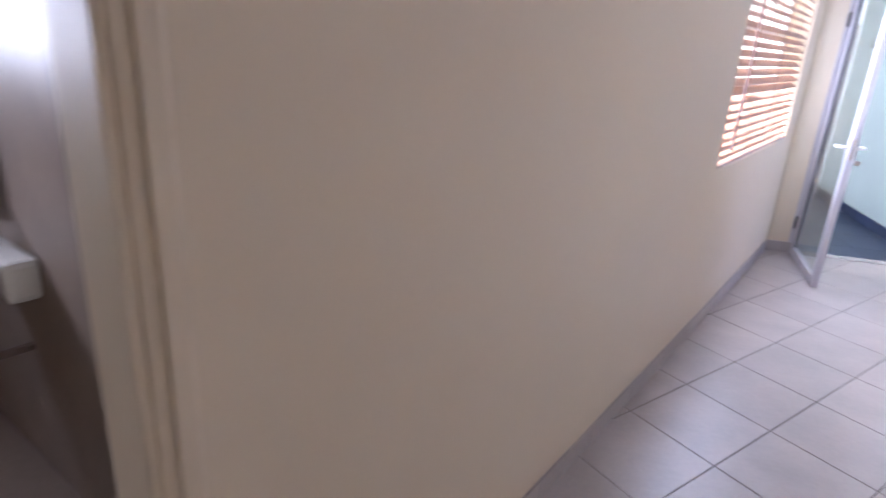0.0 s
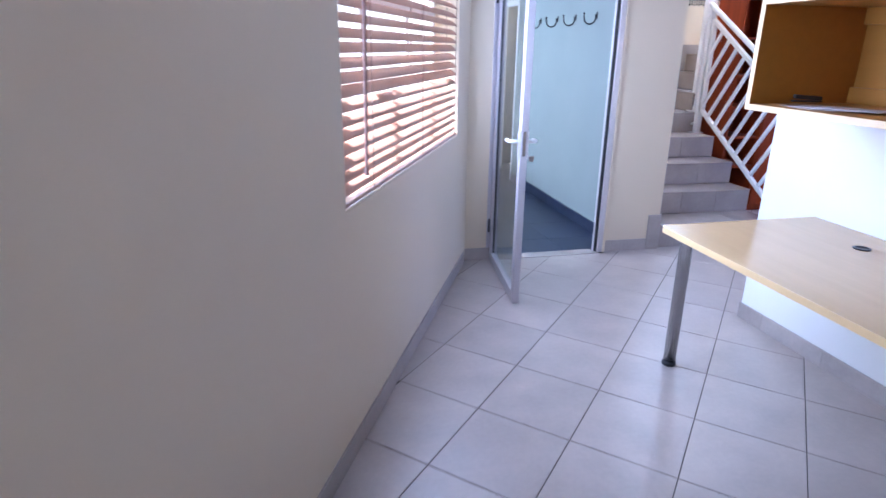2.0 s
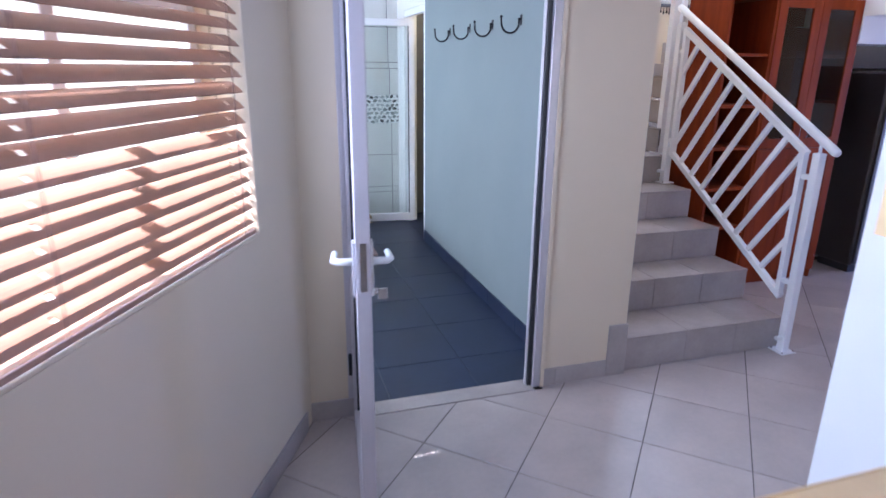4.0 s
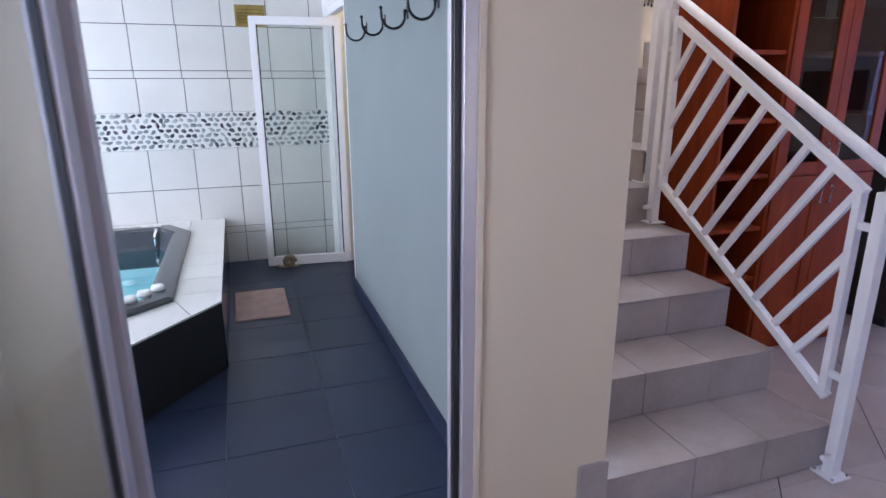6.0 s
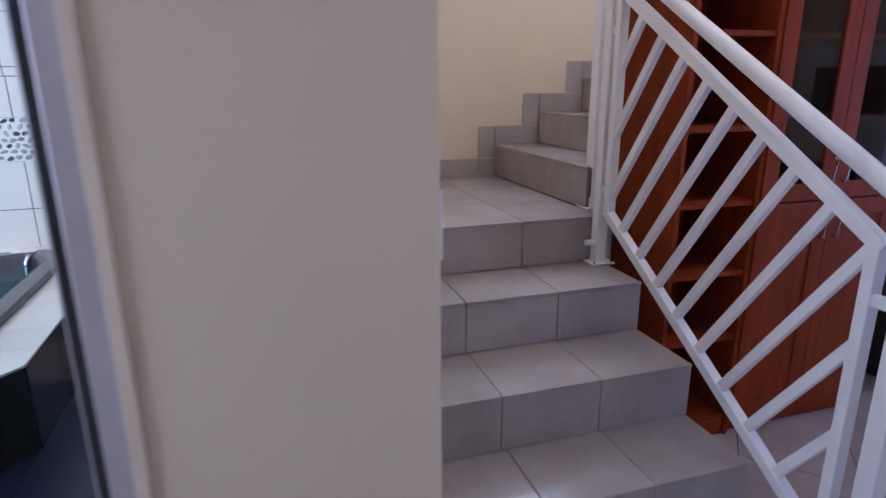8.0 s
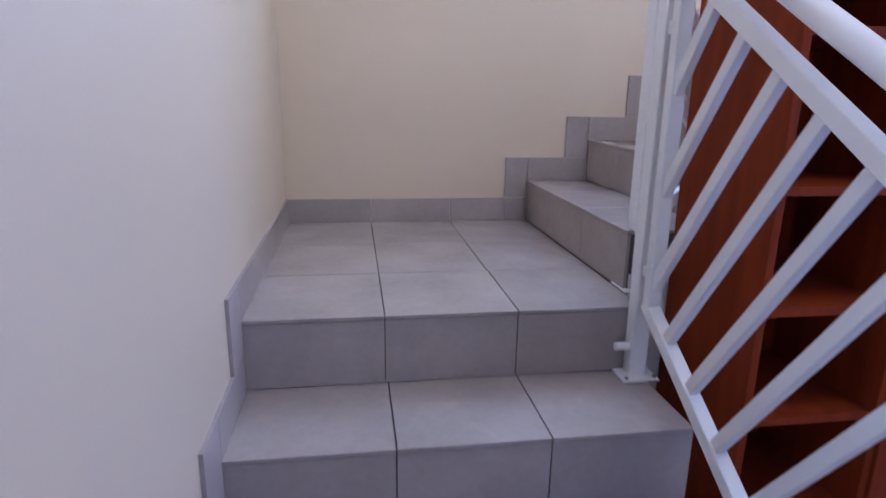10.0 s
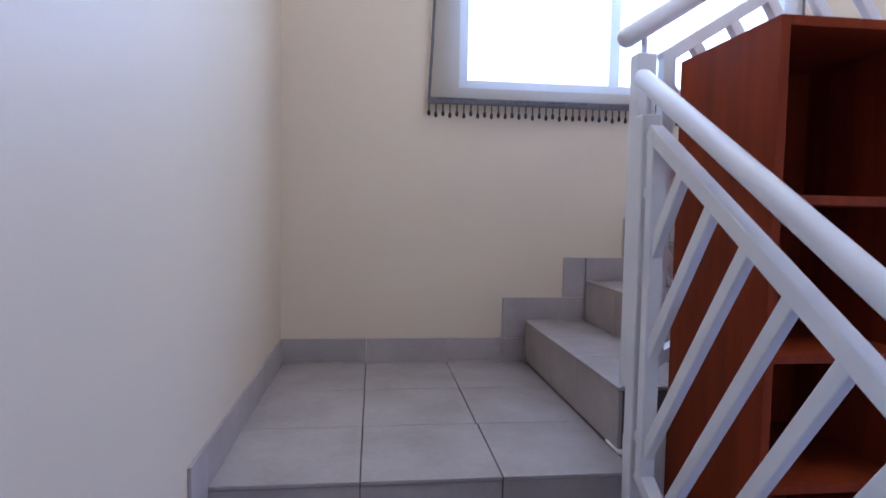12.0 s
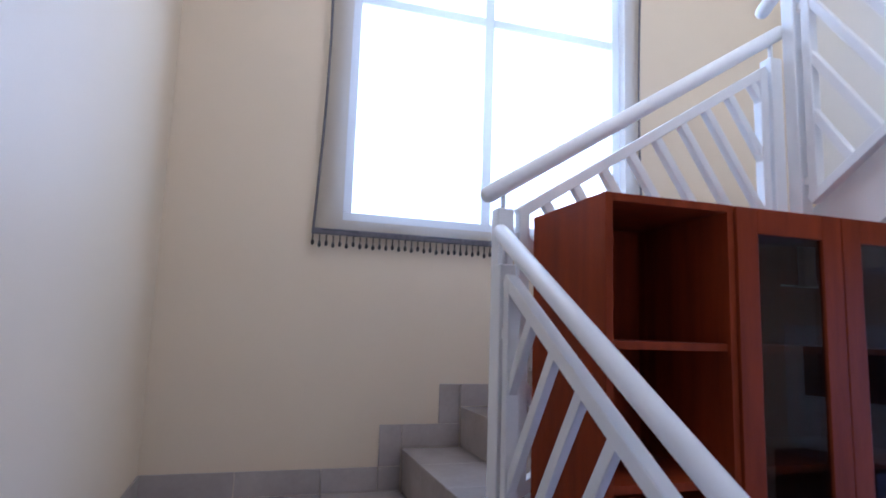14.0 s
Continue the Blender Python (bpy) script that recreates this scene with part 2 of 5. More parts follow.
M_GLOW = glow_material("bright_sky_haze", (0.95, 0.97, 1.0), 1.3)
M_GLOW2 = glow_material("bright_daylight_haze", (0.93, 0.97, 1.0), 1.3)

# ---- builders ----
def mesh_of(name, bm, mat, smooth=False):
    me = bpy.data.meshes.new(name)
    bmesh.ops.recalc_face_normals(bm, faces=bm.faces)
    bm.to_mesh(me)
    bm.free()
    me.materials.append(mat)
    if smooth:
        for p in me.polygons:
            p.use_smooth = True
    return me


def part(name, bm, mat, parent=None, label="", smooth=False):
    ob = new(name, mesh_of(name, bm, mat, smooth))
    ob.parent = parent
    if label:
        ob["label"] = label
    return ob


def thing(name, base, label, category, group="", kind=""):
    ob = new(name)
    ob.location = base
    bpy.context.view_layer.update()
    ob.empty_display_size = 0.1
    return tagged(ob, label, category, group, kind)


def local(bm, parent):
    bmesh.ops.translate(bm, verts=bm.verts, vec=-Vector(parent.location))
    return bm


def wpart(name, bm, mat, parent, label="", smooth=False):
    """A part whose bmesh is in world metres, under a thing that is only moved."""
    return part(name, local(bm, parent), mat, parent, label, smooth)


def box(x0, x1, y0, y1, z0, z1, bevel=0.0, bm=None, m=None):
    bm = bm or bmesh.new()
    vs = [Vector((x, y, z)) for x in (x0, x1) for y in (y0, y1) for z in (z0, z1)]
    if m is not None:
        vs = [m @ v for v in vs]
    v = [bm.verts.new(p) for p in vs]
    fs = [bm.faces.new([v[i] for i in q]) for q in ((0, 1, 3, 2), (4, 6, 7, 5), (0, 4, 5, 1), (2, 3, 7, 6), (0, 2, 6, 4), (1, 5, 7, 3))]
    if bevel:
        es = list({e for f in fs for e in f.edges})
        bmesh.ops.bevel(bm, geom=es, offset=bevel, segments=2, affect='EDGES', profile=0.5)
    return bm


def beam(p, q, w, h, bevel=0.0, bm=None, up=(0, 0, 1)):
    """A square bar from p to q, w across and h along up."""
    p, q = Vector(p), Vector(q)
    d = (q - p).normalized()
    side = d.cross(Vector(up)).normalized()
    u = side.cross(d)
    m = Matrix((side, d, u)).transposed().to_4x4()
    m.translation = p
    return box(-w / 2, w / 2, 0, (q - p).length, -h / 2, h / 2, bevel, bm, m)


def tube(points, r, seg=12, bm=None, caps=True):
    bm = bm or bmesh.new()
    pts = [Vector(p) for p in points]
    rings = []
    for i, p in enumerate(pts):
        d = (pts[min(i + 1, len(pts) - 1)] - pts[max(i - 1, 0)]).normalized()
        a = d.cross(Vector((0, 0, 1)))
        if a.length < 0.05:
            a = d.cross(Vector((0, 1, 0)))
        a.normalize()
        b = d.cross(a)
        rr = r[i] if isinstance(r, (list, tuple)) else r
        rings.append([bm.verts.new(p + (a * math.cos(k * math.tau / seg) + b * math.sin(k * math.tau / seg)) * rr) for k in range(seg)])
    for r0, r1 in zip(rings, rings[1:]):
        for k in range(seg):
            bm.faces.new((r0[k], r0[(k + 1) % seg], r1[(k + 1) % seg], r1[k]))
    if caps:
        bm.faces.new(rings[0])
        bm.faces.new(rings[-1])
    return bm


def lathe(profile, centre, seg=20, bm=None):
    bm = bm or bmesh.new()
    cx, cy, cz = centre
    rings = [[bm.verts.new((cx + r * math.cos(k * math.tau / seg), cy + r * math.sin(k * math.tau / seg), cz + z)) for k in range(seg)] for r, z in profile]
    for r0, r1 in zip(rings, rings[1:]):
        for k in range(seg):
            bm.faces.new((r0[k], r0[(k + 1) % seg], r1[(k + 1) % seg], r1[k]))
    bm.faces.new(rings[0])
    bm.faces.new(rings[-1])
    return bm


def prism(poly, z0, z1, bm=None, bevel=0.0):
    bm = bm or bmesh.new()
    lo = [bm.verts.new((x, y, z0)) for x, y in poly]
    hi = [bm.verts.new((x, y, z1)) for x, y in poly]
    n = len(poly)
    bm.faces.new(lo)
    top = bm.faces.new(hi)
    for k in range(n):
        bm.faces.new((lo[k], lo[(k + 1) % n], hi[(k + 1) % n], hi[k]))
    if bevel:
        bmesh.ops.bevel(bm, geom=list(top.edges), offset=bevel, segments=1, affect='EDGES')
    return bm


def clip(poly, planes):
    """Cuts a convex polygon by half planes (a, b, c): kept where a*x + b*y <= c."""
    for a, b, c in planes:
        out = []
        for k in range(len(poly)):
            p, q = poly[k], poly[(k + 1) % len(poly)]
            dp, dq = a * p[0] + b * p[1] - c, a * q[0] + b * q[1] - c
            if dp <= 0:
                out.append(p)
            if dp * dq < 0:
                t = dp / (dp - dq)
                out.append((p[0] + (q[0] - p[0]) * t, p[1] + (q[1] - p[1]) * t))
        poly = out
        if len(poly) < 3:
            return []
    return poly


def area(poly):
    return abs(sum(poly[k][0] * poly[(k + 1) % len(poly)][1] - poly[(k + 1) % len(poly)][0] * poly[k][1] for k in range(len(poly)))) / 2


def structure(name, bm, mat, label="", category="wall", smooth=False):
    ob = new(name, mesh_of(name, bm, mat, smooth))
    return tagged(ob, label, category, kind="structure")


def wall_box(x0, x1, d0, d1, z0, z1, bm=None, bevel=0.0):
    """A box along the slanting wall: s from x0 to x1, in front of its face from d0 to d1."""
    m = Matrix((-WD, WN, Vector((0, 0, 1)))).transposed().to_4x4()
    m.translation = W1
    return box(x0, x1, d0, d1, z0, z1, bevel, bm, m)


# ---- large structure ----
R = 0.187
NOSE = [-1.172, -0.873, -0.598, -0.298, 0.0]     # fronts of the five lower steps
LAND = 5 * R
R2 = 0.177
SX = 1.045                                       # open side of the lower flight
BACK = 1.14                                      # wall behind the landing
FRONT = -1.19                                    # face of the wall with the glass door
SPA_Y = 2.52
SPA_X = -0.325
CEIL = 2.60

# slanting window wall, with the opening for the blind and the doorway to the wash room
S0, S1, ZS, ZH = 0.33, 2.235, 0.965, 2.14
DOOR0, DOOR1 = 5.11, 5.96
bm = bmesh.new()
for a, b, z0, z1 in ((-0.15, S0, 0, CEIL), (S0, S1, 0, ZS), (S0, S1, ZH, CEIL), (S1, 4.6, 0, CEIL), (4.6, DOOR0, 0, CEIL), (DOOR0, DOOR1, 2.06, CEIL), (DOOR1, 7.6, 0, CEIL)):
    wall_box(a, b, -0.23 if b < 4.7 else -0.11, 0, z0, z1, bm)
structure("wall_west", bm, M_WALL, "cream painted wall with a deep window opening")

# wall with the glass door; it ends in a pillar beside the stairs
DX0, DX1, DZ = -1.385, -0.46, 2.10
bm = box(-1.72, DX0, FRONT, FRONT + 0.10, 0, 2.6)
box(DX0, DX1, FRONT, FRONT + 0.16, DZ, 2.6, bm=bm)
structure("wall_north", bm, M_WALL, "cream painted wall round the glass door")
bm = box(-0.46, 0, FRONT, FRONT + 0.16, 0, 5.0)
box(SPA_X + 0.01, 0, FRONT + 0.16, BACK + 0.23, 0, 5.0, bm=bm)
box(SPA_X + 0.01, 0, FRONT, FRONT + 0.16, 5.0, 5.01, bm=bm)
structure("wall_stairs", bm, M_WALL, "cream painted stair wall ending in a pillar")
bm = box(SPA_X, SPA_X + 0.01, FRONT + 0.16, 1.47, 0, 2.6)
structure("wall_spa_east", bm, M_BLUEWALL, "pale blue painted wall with iron hooks")
# back wall of the staircase with its tall window
WX0, WX1, WZ0, WZ1 = 0.735, 2.20, 2.105, 4.10
bm = box(SPA_X + 0.01, WX0, BACK, BACK + 0.23, 0, 5.0)
box(WX0, WX1, BACK, BACK + 0.23, 0, WZ0, bm=bm)
box(WX0, WX1, BACK, BACK + 0.23, WZ1, 5.0, bm=bm)
box(WX1, 5.6, BACK, BACK + 0.23, 0, 5.0, bm=bm)
structure("wall_stairs_back", bm, M_WALL, "cream painted wall behind the landing with a tall window")
# lounge beyond the stairs
bm = box(5.6, 5.83, -7.2, -2.6, 0, 5.0)
box(5.6, 5.83, -0.5, BACK + 0.23, 0, 5.0, bm=bm)
box(5.6, 5.83, -2.6, -0.5, 2.5, 5.0, bm=bm)
structure("wall_east", bm, M_WALL, "cream painted wall with a wide glazed opening")
bm = bmesh.new()
for a, b, z0, z1 in ((4.76, 5.20, 0, CEIL), (5.20, 5.90, 0, 1.35), (5.20, 5.90, 2.05, CEIL), (5.90, 7.6, 0, CEIL)):
    wall_box(a, b, -2.3, -2.1, z0, z1, bm)
wall_box(4.76, 4.86, -2.1, -0.11, 0, CEIL, bm)
wall_box(7.5, 7.6, -2.1, -0.11, 0, CEIL, bm)
structure("wall_washroom", bm, M_BATHTILE, "brown tiled wash room walls")
# the opening is unseen, cut for the added warm fill lamp
bm = box(-5.0, 1.5, -7.4, -7.2, 0, CEIL)
box(3.5, 5.83, -7.4, -7.2, 0, CEIL, bm=bm)
box(1.5, 3.5, -7.4, -7.2, 0, 0.25, bm=bm)
box(1.5, 3.5, -7.4, -7.2, 2.25, CEIL, bm=bm)
structure("wall_south", bm, M_WALL, "cream painted end wall")
# unseen upper wall, with a gap left for the added upstairs fill
bm = box(0.0, 5.6, FRONT - 0.15, FRONT, 2.9, 3.4)
box(0.0, 0.6, FRONT - 0.15, FRONT, 3.4, 5.0, bm=bm)
box(3.0, 5.6, FRONT - 0.15, FRONT, 3.4, 5.0, bm=bm)
box(0.6, 3.0, FRONT - 0.15, FRONT, 4.6, 5.0, bm=bm)
structure("wall_upper", bm, M_WALL, "cream painted wall over the stair opening")
structure("wall_partition", box(-0.20, -0.07, -5.6, -2.44, 0, CEIL), M_WHITE, "white painted partition behind the desk")
structure("wall_lounge", box(3.5, 3.6, -0.05, BACK, 0, 5.0), M_WHITE, "white painted wall beside the upper flight")
# spa room shell
bm = box(-4.2, SPA_X + 0.4, SPA_Y + 0.012, SPA_Y + 0.24, 0, 2.6)
structure("wall_spa_back", bm, M_WGROUT, "wall tiled in white with a band of pebbles")
bm = box(-4.4, -4.17, -1.1, SPA_Y + 0.24, 0, 0.8)
box(-4.4, -4.17, -1.1, -0.2, 0.8, 2.6, bm=bm)
box(-4.4, -4.17, 2.0, SPA_Y + 0.24, 0.8, 2.6, bm=bm)
box(-4.4, -4.17, -0.2, 2.0, 2.2, 2.6, bm=bm)
structure("wall_spa_west", bm, M_WHITE, "white painted wall with a wide window opening")
structure("wall_spa_south", box(-4.4, -1.72, FRONT, FRONT + 0.16, 0, 2.6), M_WHITE, "white painted outer wall")
bm = box(SPA_X + 0.01, SPA_X + 0.13, 2.24, SPA_Y + 0.012, 0, 2.6)
box(SPA_X + 0.01, SPA_X + 0.13, 1.47, 2.24, 2.02, 2.6, bm=bm)
structure("wall_spa_corner", bm, M_WHITE, "white painted wall round the garden door")
# ceilings and floors
PLAN = [tuple(on_wall(-0.15, -0.22, 0).xy), tuple(on_wall(7.6, -0.22, 0).xy), (5.83, -8.1), (5.83, FRONT - 0.15)]
structure("ceiling", prism(PLAN, CEIL, CEIL + 0.3), M_CEIL, "white painted ceiling", "ceiling")
structure("ceiling_washroom", wall_box(4.0, 7.6, -2.3, -0.22, CEIL, CEIL + 0.15), M_CEIL, "white painted ceiling", "ceiling")
# added slab out of view, keeps direct sun off the wash room floor
structure("sun_block_washroom", wall_box(4.0, 6.2, -3.4, -2.3, 2.35, 2.45), M_WHITE, "white boarded overhang, unseen, placed to block the sun", "eaves")
# unseen overhang, its depth set so that it shades the upper slats
structure("eaves", wall_box(-0.1, 4.0, -0.53, -0.22, 2.48, 2.62), M_WHITE, "white boarded overhang, unseen, placed to block the sun", "eaves")
structure("ceiling_spa", box(-4.4, SPA_X + 0.01, FRONT + 0.001, SPA_Y + 0.24, 2.6, 2.75), M_CEIL, "white painted ceiling", "ceiling")
structure("ceiling_stairs", box(SPA_X, 5.83, FRONT - 0.15, BACK + 0.23, 5.01, 5.2), M_CEIL, "white painted ceiling over the stairs", "ceiling")
floor_bm = prism(PLAN, -0.12, -0.0025)
box(-1.7, 5.83, FRONT - 0.15, BACK, -0.12, -0.0025, bm=floor_bm)
floor = structure("floor", floor_bm, M_GROUT, "beige ceramic floor laid diagonally", "floor")
spa_floor = structure("floor_spa", box(-4.2, 0.0, FRONT + 0.08, SPA_Y + 0.1, -0.0024, -0.0015), M_DARKGROUT, "dark slate-blue tiled floor", "floor")
bath_floor = structure("floor_washroom", wall_box(4.0, 7.6, -2.3, 0.0, -0.12, -0.002), M_BATHTILE, "brown tiled wash room floor", "floor")
ground = structure("ground", box(-400, 400, -400, 400, -0.5, -0.15), M_GROUND, "pale dry ground outside", "ground")
structure("backdrop", wall_box(-6.0, 9.0, -6.1, -6.0, -0.15, 7.5), M_GLOW, "plain bright hazy distance", "backdrop")
structure("backdrop_stairs", box(0.45, 4.2, 2.05, 2.1, 1.7, 6.5), M_GLOW2, "plain bright hazy sky", "backdrop")

# ---- stairs ----
stairs = tagged(new("stairs"), "grey tiled staircase turning at a landing", "stairs", kind="structure")
J1, J2 = 0.36, 0.706
bm = bmesh.new()
T = 0.010
for k, y in enumerate(NOSE):
    z = (k + 1) * R
    y1 = NOSE[k + 1] + 0.03 if k < 4 else BACK
    box(0.0, SX - 0.012, y + 0.012, y1, z - R - (0.0 if k else 0.01), z - T - 0.0005, bm=bm)
X2 = [1.045 + 0.268 * k for k in range(5)]
Y2 = 0.125
for k, x in enumerate(X2):
    z = LAND + (k + 1) * R2
    x1 = X2[k + 1] + 0.03 if k < 4 else 3.5
    box(x + 0.012, x1, Y2, BACK, z - R2 - 0.10, z - T - 0.0005, bm=bm)
core = part("core", bm, M_GROUT, stairs, "grey mortar bed")
bm = bmesh.new()
for k, y in enumerate(NOSE):
    z = (k + 1) * R
    y1 = NOSE[k + 1] + 0.03 if k < 4 else 0.4
    box(SX - 0.0118, SX, y + 0.012, y1, 0 if k == 0 else 0.0, z - T, bm=bm)
part("string_plaster", bm, M_WALL, stairs)


def tiles_x(x0, x1, cuts, gap=0.003):
    xs = [x0, *cuts, x1]
    return [(a + gap / 2, b - gap / 2) for a, b in zip(xs, xs[1:])]


for k, y in enumerate(NOSE):
    z = (k + 1) * R
    cut1, cut2 = ((0.402, 0.727), (0.392, 0.72), (0.372, 0.707), (0.364, 0.708), (0.356, 0.703))[k]
    y1 = NOSE[k + 1] + 0.011 if k < 4 else 0.366
    for a, b in tiles_x(0.0, SX, (cut1, cut2)):
        part("riser_tile", box(a, b, y + 0.002, y + 0.0115, z - R + 0.003, z - T - 0.002), M_STEP, stairs)
        part("tread_tile", box(a, b, y - 0.001, y1, z - T, z, 0.0015), M_STEP, stairs)
for ya, yb in ((0.369, 0.733), (0.736, BACK - 0.009)):
    for a, b in tiles_x(0.0, SX, (J1 - 0.004, J2 - 0.006)):
        part("landing_tile", box(a, b, ya, yb, LAND - T, LAND, 0.001), M_STEP, stairs)
for k, x in enumerate(X2):
    z = LAND + (k + 1) * R2
    x1 = X2[k + 1] + 0.011 if k < 4 else X2[k] + 0.40
    for a, b in tiles_x(Y2, BACK - 0.009, (0.47, 0.81)):
        part("riser_tile", box(x + 0.002, x + 0.0115, a, b, z - R2 + 0.003, z - T - 0.002), M_STEP, stairs)
        part("tread_tile", box(x - 0.001, x1, a, b, z - T, z, 0.0015), M_STEP, stairs)
part("string_plaster", box(1.06, 3.5, Y2 - 0.008, Y2 - 0.0005, 0, LAND + 0.05), M_WHITE, stairs)

# stepped skirting
skirt = tagged(new("baseboard"), "grey tile skirting stepping up with the stairs", "baseboard", kind="structure")
H = 0.100
for k, y in enumerate(NOSE):
    z = (k + 1) * R
    ya = y - 0.125
    yb = NOSE[k + 1] - 0.002 if k < 4 else BACK - 0.010
    lo = z - R + (H if k else 0.0)
    if k:
        part("skirting_tile", box(0.0, 0.009, ya, y - 0.002, lo + 0.002, z + H, 0.001), M_SKIRT, skirt)
    pieces = [(y, yb)] if k < 4 else [(y, 0.33), (0.33, 0.72), (0.72, yb)]
    for a, b in pieces:
        part("skirting_tile", box(0.0, 0.0088, a + 0.001, b - 0.001, z + 0.001, z + H, 0.001), M_SKIRT, skirt)
for a, b in ((0.0, 0.357), (0.357, 0.702), (0.702, X2[0] - 0.10)):
    part("skirting_tile", box(a + 0.0015, b - 0.0015, BACK - 0.009, BACK, LAND + 0.001, LAND + H, 0.001), M_SKIRT, skirt)
part("skirting_tile", box(X2[0] - 0.0985, X2[0] - 0.001, BACK - 0.0088, BACK, LAND + 0.001, LAND + H - 0.002, 0.001), M_SKIRT, skirt)
for k, x in enumerate(X2):
    z = LAND + (k + 1) * R2
    lo = z - R2 + H
    part("skirting_tile", box(x - 0.10, x - 0.002, BACK - 0.009, BACK, lo + 0.002, z + H, 0.001), M_SKIRT, skirt)
    xe = X2[k + 1] if k < 4 else 3.4
    part("skirting_tile", box(x + 0.001, xe - 0.001, BACK - 0.0088, BACK, z + 0.001, z + H, 0.001), M_SKIRT, skirt)
# along the pillar, the window wall and the end wall
part("skirting_tile", box(-0.457, -0.39, FRONT - 0.009, FRONT, 0.001, 0.092, 0.001), M_SKIRT, skirt)
part("skirting_tile", box(-0.388, -0.102, FRONT - 0.009, FRONT, 0.001, 0.092, 0.001), M_SKIRT, skirt)
part("skirting_tile", box(-0.10, 0.009, FRONT - 0.0095, FRONT, 0.001, R + H - 0.005, 0.001), M_SKIRT, skirt)
part("skirting_tile", box(0.0, 0.0085, FRONT + 0.0005, NOSE[0], 0.001, R + H - 0.005, 0.001), M_SKIRT, skirt)
for a, b in ((-1.60, DX0 - 0.002),):
    part("skirting_tile", box(a, b, FRONT - 0.009, FRONT, 0.001, 0.092, 0.001), M_SKIRT, skirt)
s = 0.02
while s < 5.05:
    e = min(s + 0.425, 5.05)
    part("skirting_tile", wall_box(s + 0.001, e - 0.001, 0, 0.009, 0.001, 0.092, bevel=0.001), M_SKIRT, skirt)
    s = e
y = -5.6
while y < -2.5:
    e = min(y + 0.425, -2.44)
    part("skirting_tile", box(-0.209, -0.2, y + 0.001, e - 0.001, 0.001, 0.092, 0.001), M_SKIRT, skirt)
    y = e
part("skirting_tile", box(-0.209, -0.071, -2.4398, -2.431, 0.001, 0.092, 0.001), M_SKIRT, skirt)


# ---- railings ----
def railing(m, base_lo, base_hi, label, span=1.05, bars=range(-3, 8), extra=0.12):
    """A sloping rail in its own plane: u along the floor from the upper end to the lower end, z up.
    m takes (u, 0, z) to the world."""
    rail = thing("stair_railing", m @ Vector((0, 0, base_hi)), label, "railing", "stair railings")
    P = lambda u, z: m @ Vector((u, 0, z))
    nrm = (m.to_3x3() @ Vector((0, 1, 0)))
    slope = 0.62
    top = lambda u: 1.764 - slope * (u - 0.085)
    bot = lambda u: 0.966 - slope * (u - 0.085)
    ua, ub = 0.092, 0.085 + span

    def bar(name, p, q, w=0.034, d=0.034):
        a, b = P(*p) - nrm * 0.006, P(*q) - nrm * 0.006
        dirn = (b - a).normalized()
        wpart(name, beam(a, b, d, w, 0.003, up=nrm.cross(dirn)), M_RAIL, rail)

    # panel frame
    bar("panel_frame", (ua - 0.017, top(ua - 0.017)), (ub + 0.017, top(ub + 0.017)))
    bar("panel_frame", (ua - 0.017, bot(ua - 0.017)), (ub + 0.017, bot(ub + 0.017)))
    bar("panel_frame", (ua, bot(ua) - 0.012), (ua, top(ua) + 0.012), 0.030, 0.0365)
    bar("panel_frame", (ub, bot(ub) - 0.012), (ub, top(ub) + 0.012), 0.030, 0.0365)
    # slanting bars
    tilt = 1.45
    for k in bars:
        u0 = 0.2206 + k * 0.1623
        z_of = lambda u: bot(0.085) + tilt * (u - u0)
        ul = (bot(0) - bot(0.085) + tilt * u0) / (tilt + slope)
        ul = max(ul, ua)
        uh = min((top(0) - bot(0.085) + tilt * u0) / (tilt + slope), ub)
        if uh - ul > 0.02 and ul < ub:
            bar("slanting_bar", (ul, z_of(ul)), (uh, z_of(uh)), 0.030, 0.022)
    # posts with foot plates, brackets and pins
    for u, zb, zt, s in ((0.026, base_hi, 1.815, 1), (ub + 0.085, base_lo, 1.115, -1)):
        a = P(u, zb)
        wpart("post", beam(a, P(u, zt), 0.046, 0.046, 0.004, up=nrm), M_RAIL, rail)
        foot = bmesh.new()
        beam(P(u, zb + 0.0005), P(u, zb + 0.007), 0.10, 0.10, 0.002, foot, up=nrm)
        wpart("foot_plate", foot, M_RAIL, rail)
        for du, dy in ((0.038, 0.038), (-0.038, 0.038), (0.038, -0.038), (-0.038, -0.038)):
            c = P(u + du, zb + 0.007) + nrm * dy
            wpart("bolt", tube([c, c + Vector((0, 0, 0.006))], 0.006, 6), M_STEEL, rail)
        uu = ua if s > 0 else ub
        for f in (0.11, 0.84):
            z = bot(uu) + f * (top(uu) - bot(uu))
            bar("bracket", (u, z), (uu, z), 0.028, 0.02)
        # stub fixing the post to the step
        c = P(u, zb + 0.085) - nrm * 0.06
        wpart("fixing_stub", tube([c, P(u, zb + 0.085)], 0.012, 8), M_RAIL, rail, smooth=False)
    # round handrail
    line = lambda u: 1.905 - 0.592 * u
    us, ue = -0.02, ub + 0.19
    pts = [P(us + (ue - us) * f, line(us + (ue - us) * f)) for f in (0, 0.004, 0.012, 0.5, 0.988, 0.996, 1)]
    wpart("handrail", tube(pts, [0.014, 0.019, 0.0228, 0.0228, 0.0228, 0.019, 0.014], 16), M_RAIL, rail, smooth=True)
    for u, zt in ((0.026, 1.815), (ub + 0.085, 1.115)):
        wpart("rail_pin", tube([P(u, zt - 0.01), P(u, line(u))], 0.008, 8), M_RAIL, rail, smooth=True)
    return rail


